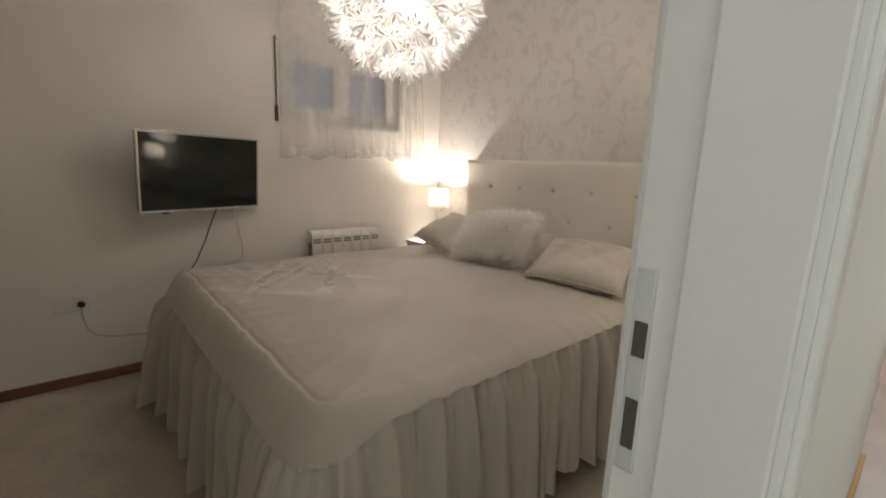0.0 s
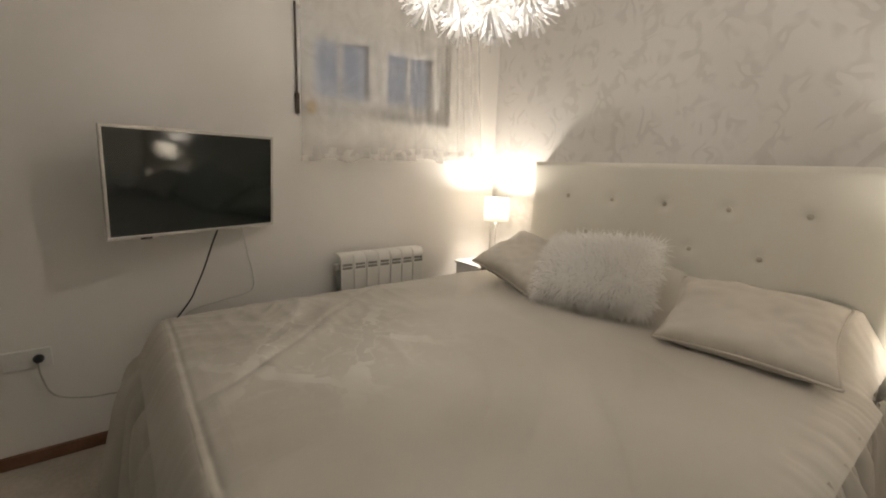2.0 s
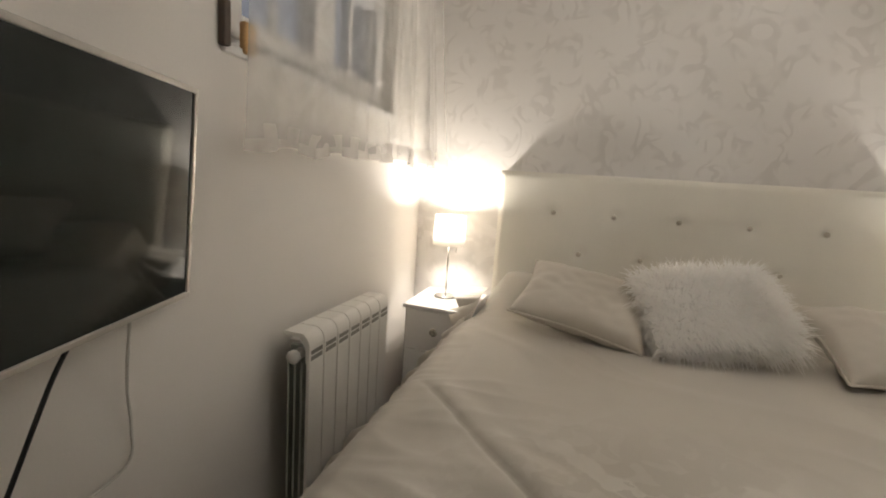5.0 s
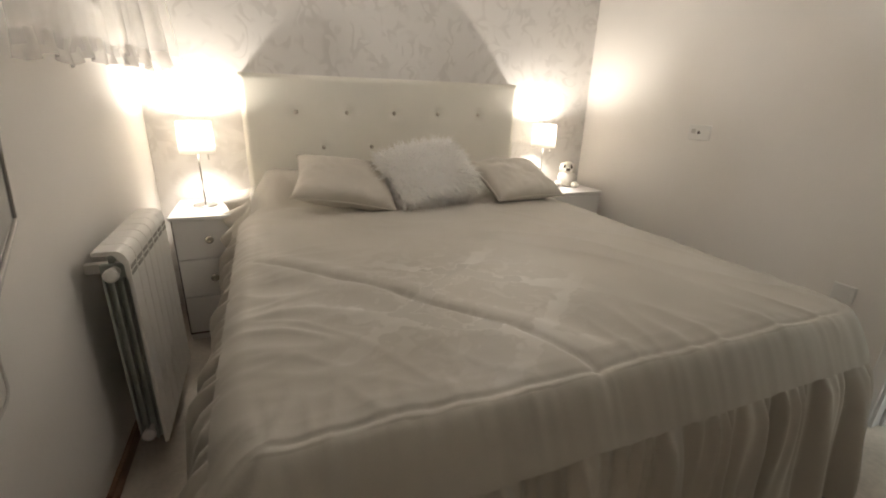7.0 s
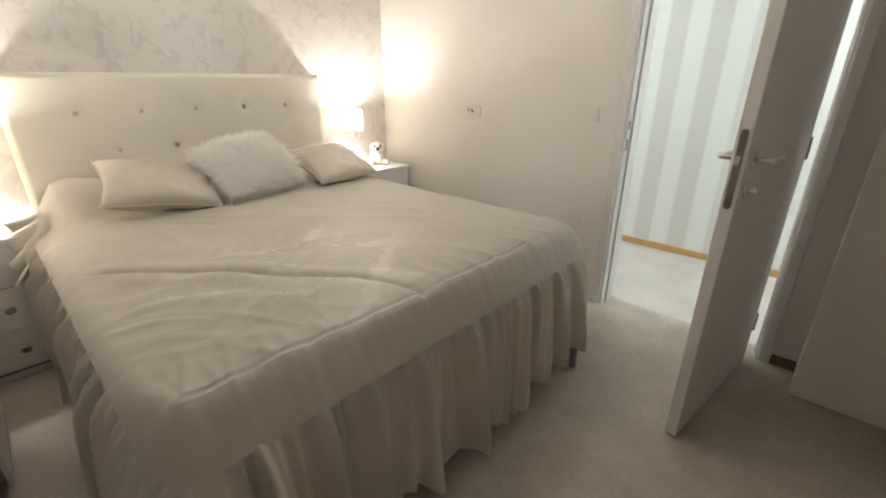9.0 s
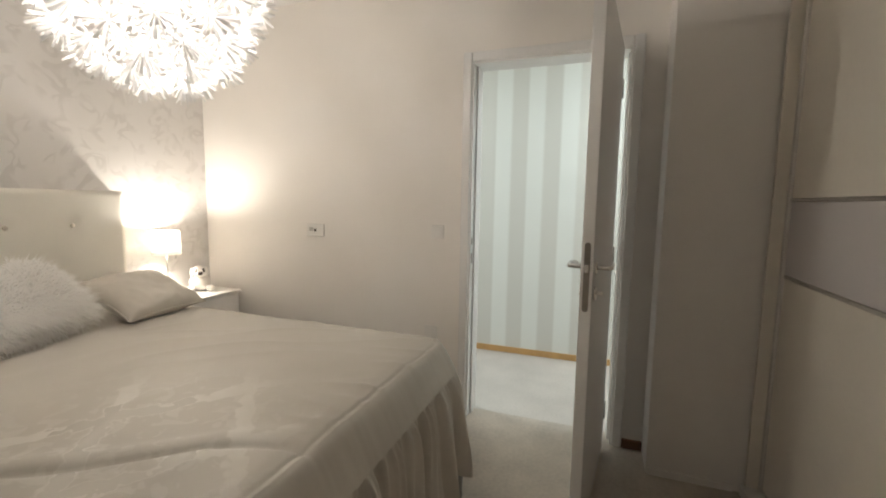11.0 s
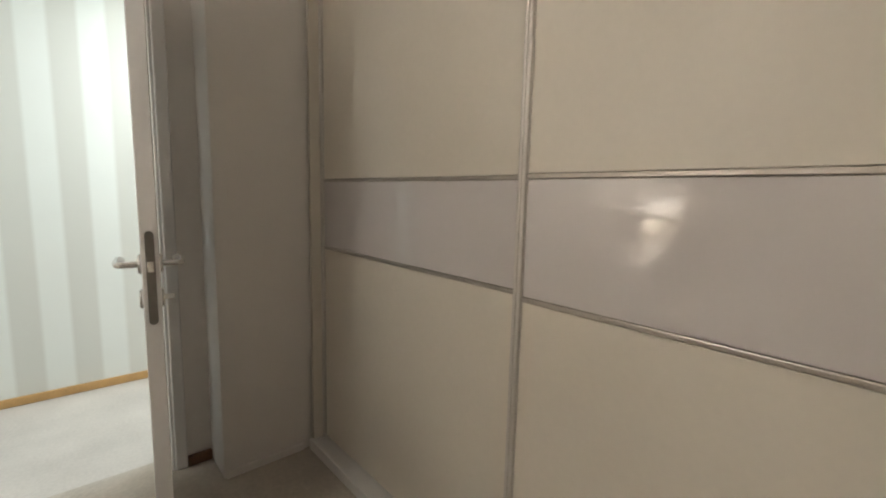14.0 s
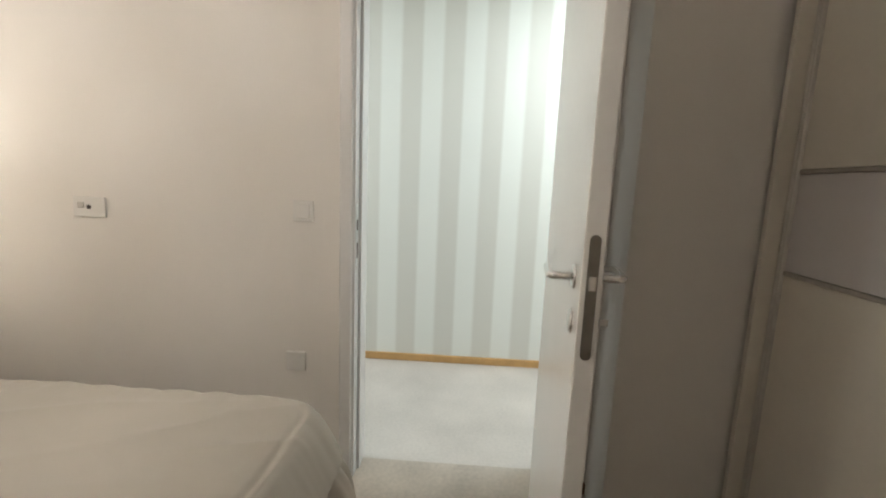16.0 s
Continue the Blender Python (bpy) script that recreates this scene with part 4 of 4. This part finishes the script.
part("core", core, M_FUR, fur, smooth=True)
tagged(part("fur", bmf, M_HAIR, fur, "long white hair"), kind="stuff")

# ---------------------------------------------------------------- nightstands, lamps, small things


def nightstand(x0, x1, y_front, h, label):
    ob = thing("nightstand", pose((x0 + x1) / 2, 0, 0), label, "nightstand", "nightstands")
    w = (x1 - x0) / 2
    part("body", boxed((-w + 0.006, y_front + 0.02, 0.03), (w - 0.006, -0.012, h - 0.018), 0.002), M_WHITE, ob)
    part("top", boxed((-w, y_front - 0.006, h - 0.018), (w, -0.01, h), 0.003), M_WHITE, ob)
    # dark sheet added to stand for the shade in the drawer gaps
    part("gap_shade_sheet", boxed((-w + 0.008, y_front + 0.0185, 0.035), (w - 0.008, y_front + 0.0195, h - 0.02)), M_GAP, ob)
    part("plinth", boxed((-w + 0.01, y_front + 0.03, 0), (w - 0.01, -0.02, 0.03)), M_WHITE, ob)
    dh = (h - 0.018 - 0.05) / 3
    for i in range(3):
        z0 = 0.05 + i * dh
        d = part("drawer", boxed((-w + 0.016, y_front, z0 + 0.0025), (w - 0.016, y_front + 0.018, z0 + dh - 0.0025), 0.002), M_WHITE, ob)
        part("knob", lathe([(0, 0), (0.008, 0), (0.007, 0.008), (0.018, 0.015), (0.020, 0.022), (0.014, 0.029), (0.006, 0.030), (0, 0.026)], 10, m=pose(0, y_front, z0 + dh * 0.52, 90)), M_KNOB, d, "faceted crystal knob")
    return ob


nightstand(0.095, 0.42, -0.395, 0.655, "narrow white three-drawer nightstand with crystal knobs")
nightstand(2.125, 2.635, -0.37, 0.655, "wide white three-drawer nightstand with crystal knobs")


def bedside_lamp(at):
    ob = thing("table_lamp", pose(*at), "lit table lamp with white drum shade and chrome stem", "lamp", "bedside lamps")
    part("base", lathe([(0, 0), (0.058, 0), (0.06, 0.004), (0.055, 0.010), (0.012, 0.014), (0, 0.014)], 28), M_CHROME, ob, "round chrome base", True)
    part("stem", lathe([(0, 0.012), (0.005, 0.012), (0.005, 0.30), (0, 0.30)], 12), M_CHROME, ob, "thin chrome stem", True)
    part("shade", lathe([(0.080, 0.268), (0.076, 0.415), (0.0745, 0.415), (0.0785, 0.268), (0.080, 0.268)], 40), M_SHADE, ob, "white cloth drum shade", True)
    part("pull_switch", lathe([(0, 0.235), (0.003, 0.235), (0.003, 0.285), (0, 0.285)], 8, m=pose(0.045, -0.02, 0)), M_CHROME, ob, smooth=True)


bedside_lamp(LAMP_L)
bedside_lamp(LAMP_R)

rc = thing("remote_control", pose(2.172, -0.27, 0.655, 0, 0, 20), "black remote control on the nightstand", "remote control")
part("body", boxed((-0.022, -0.07, 0), (0.022, 0.07, 0.017), 0.005), M_BLACK, rc)
for i in range(6):
    for j in range(3):
        part("button", boxed((-0.014 + j * 0.011, -0.05 + i * 0.014, 0.016), (-0.008 + j * 0.011, -0.042 + i * 0.014, 0.0185), 0.001), M_WIRE_GREY, rc)


def toy_bm():
    bm = bmesh.new()

    def ball(c, r):
        bmesh.ops.create_uvsphere(bm, u_segments=16, v_segments=10, radius=1, matrix=Matrix.Translation(c) @ Matrix.Diagonal((*r, 1)))
    ball((0, 0, 0.055), (0.06, 0.05, 0.055))
    ball((0, -0.01, 0.125), (0.042, 0.04, 0.040))
    ball((0, -0.048, 0.118), (0.020, 0.018, 0.016))
    ball((-0.04, -0.01, 0.12), (0.012, 0.018, 0.034))
    ball((0.04, -0.01, 0.12), (0.012, 0.018, 0.034))
    ball((-0.055, -0.04, 0.022), (0.026, 0.034, 0.02))
    ball((0.055, -0.04, 0.022), (0.026, 0.034, 0.02))
    return bm


toy = toy_bm()
tm = mesh_from(toy, "plush_dog", M_TOY, True)
tm.materials.append(M_PLUSHDARK)
for p in tm.polygons:
    c = p.center
    if (c.y < -0.058 and c.z > 0.11) or (abs(c.x) > 0.014 and abs(c.x) < 0.026 and c.y < -0.038 and 0.128 < c.z < 0.145):
        p.material_index = 1
dog = new("plush_dog", tm)
dog.matrix_world = pose(2.485, -0.17, 0.655, 0, 0, -35) @ Matrix.Diagonal((1.05, 1.05, 1.05, 1))
tagged(dog, "small white plush toy dog sitting on the nightstand", "plush toy")

# ---------------------------------------------------------------- chandelier of paper flowers
ch = thing("chandelier", pose(*CHANDELIER), "round pendant lamp of white paper flowers, lit", "pendant lamp")
part("bulb", lathe([(0, -0.05)] + [(0.05 * math.cos(math.radians(a)), 0.05 * math.sin(math.radians(a))) for a in range(-75, 90, 15)] + [(0, 0.05)], 20), M_BULB, ch, "glowing opal bulb", True)
part("socket", lathe([(0, 0.045), (0.022, 0.045), (0.022, 0.10), (0.012, 0.12), (0, 0.12)], 16), M_PLASTIC, ch, smooth=True)
part("cord", tube([(0, 0, 0.11), (0, 0, H - CHANDELIER[2] - 0.03)], 0.0035), M_PLASTIC, ch, smooth=True)
part("ceiling_rose", lathe([(0, H - CHANDELIER[2] - 0.05), (0.03, H - CHANDELIER[2] - 0.05), (0.055, H - CHANDELIER[2] - 0.012), (0.055, H - CHANDELIER[2] - 0.001), (0, H - CHANDELIER[2] - 0.001)], 24), M_PLASTIC, ch, smooth=True)
bmfl = bmesh.new()
rp = random.Random(11)
for k in range(32):
    a = 2 * math.pi * (k * 0.618)
    tilt = math.radians(8 + 78 * ((k + 0.5) / 32) ** 0.7)
    d = Vector((math.sin(tilt) * math.cos(a), math.sin(tilt) * math.sin(a), math.cos(tilt)))
    sd = d.cross(Vector((0, 0, 1))).normalized()
    up = sd.cross(d)
    ln = rp.uniform(0.062, 0.082)
    w = rp.uniform(0.0032, 0.0050)
    rows_ = []
    for t, ww in ((0.12, 0.25), (0.65, 0.8), (1.0, 1.0)):
        c = d * ln * t + up * 0.006 * t * t
        rows_.append((bmfl.verts.new(c - sd * w * ww), bmfl.verts.new(c + sd * w * ww + up * 0.001)))
    for r0, r1 in zip(rows_, rows_[1:]):
        bmfl.faces.new((r0[0], r0[1], r1[1], r1[0]))
flower = bpy.data.meshes.new("paper_flower")
bmfl.to_mesh(flower)
bmfl.free()
flower.materials.append(M_PETAL)
stem = mesh_from(lathe([(0, 0.05), (0.0012, 0.05), (0.0012, 0.275), (0, 0.275)], 6), "wire", M_PLASTIC)
NF = 96
for k in range(NF):
    zc = 1 - 2 * (k + 0.5) / NF
    a = k * 2.39996
    rr = math.sqrt(1 - zc * zc)
    d = Vector((rr * math.cos(a), rr * math.sin(a), zc))
    q = d.to_track_quat("Z", "Y").to_matrix().to_4x4()
    rad_ = 0.272 + 0.012 * math.sin(k * 7.3)
    f = part("paper_flower", flower, None, ch)
    f.matrix_basis = Matrix.Translation(d * rad_) @ q @ pose(0, 0, 0, 0, 0, k * 47)
    s = part("wire", stem, None, ch)
    s.matrix_basis = q

# ---------------------------------------------------------------- glimpse of the next room
ac = thing("armchair", pose(2.50, 4.75, 0, 0, 0, 165), "plum velvet armchair with pale wooden legs", "armchair")
part("seat", boxed((-0.32, -0.34, 0.22), (0.32, 0.30, 0.44), 0.05, 3), M_ARMCHAIR, ac)
part("backrest", boxed((-0.34, 0.22, 0.30), (0.34, 0.40, 0.84), 0.07, 3), M_ARMCHAIR, ac)
for s in (-1, 1):
    part("armrest", boxed((s * 0.36 - 0.06, -0.32, 0.22), (s * 0.36 + 0.06, 0.34, 0.60), 0.05, 3), M_ARMCHAIR, ac)
    for y in (-0.28, 0.30):
        part("leg", lathe([(0, 0), (0.014, 0), (0.026, 0.22), (0, 0.22)], 10, m=pose(s * 0.30, y, 0)), M_WHITE, ac)
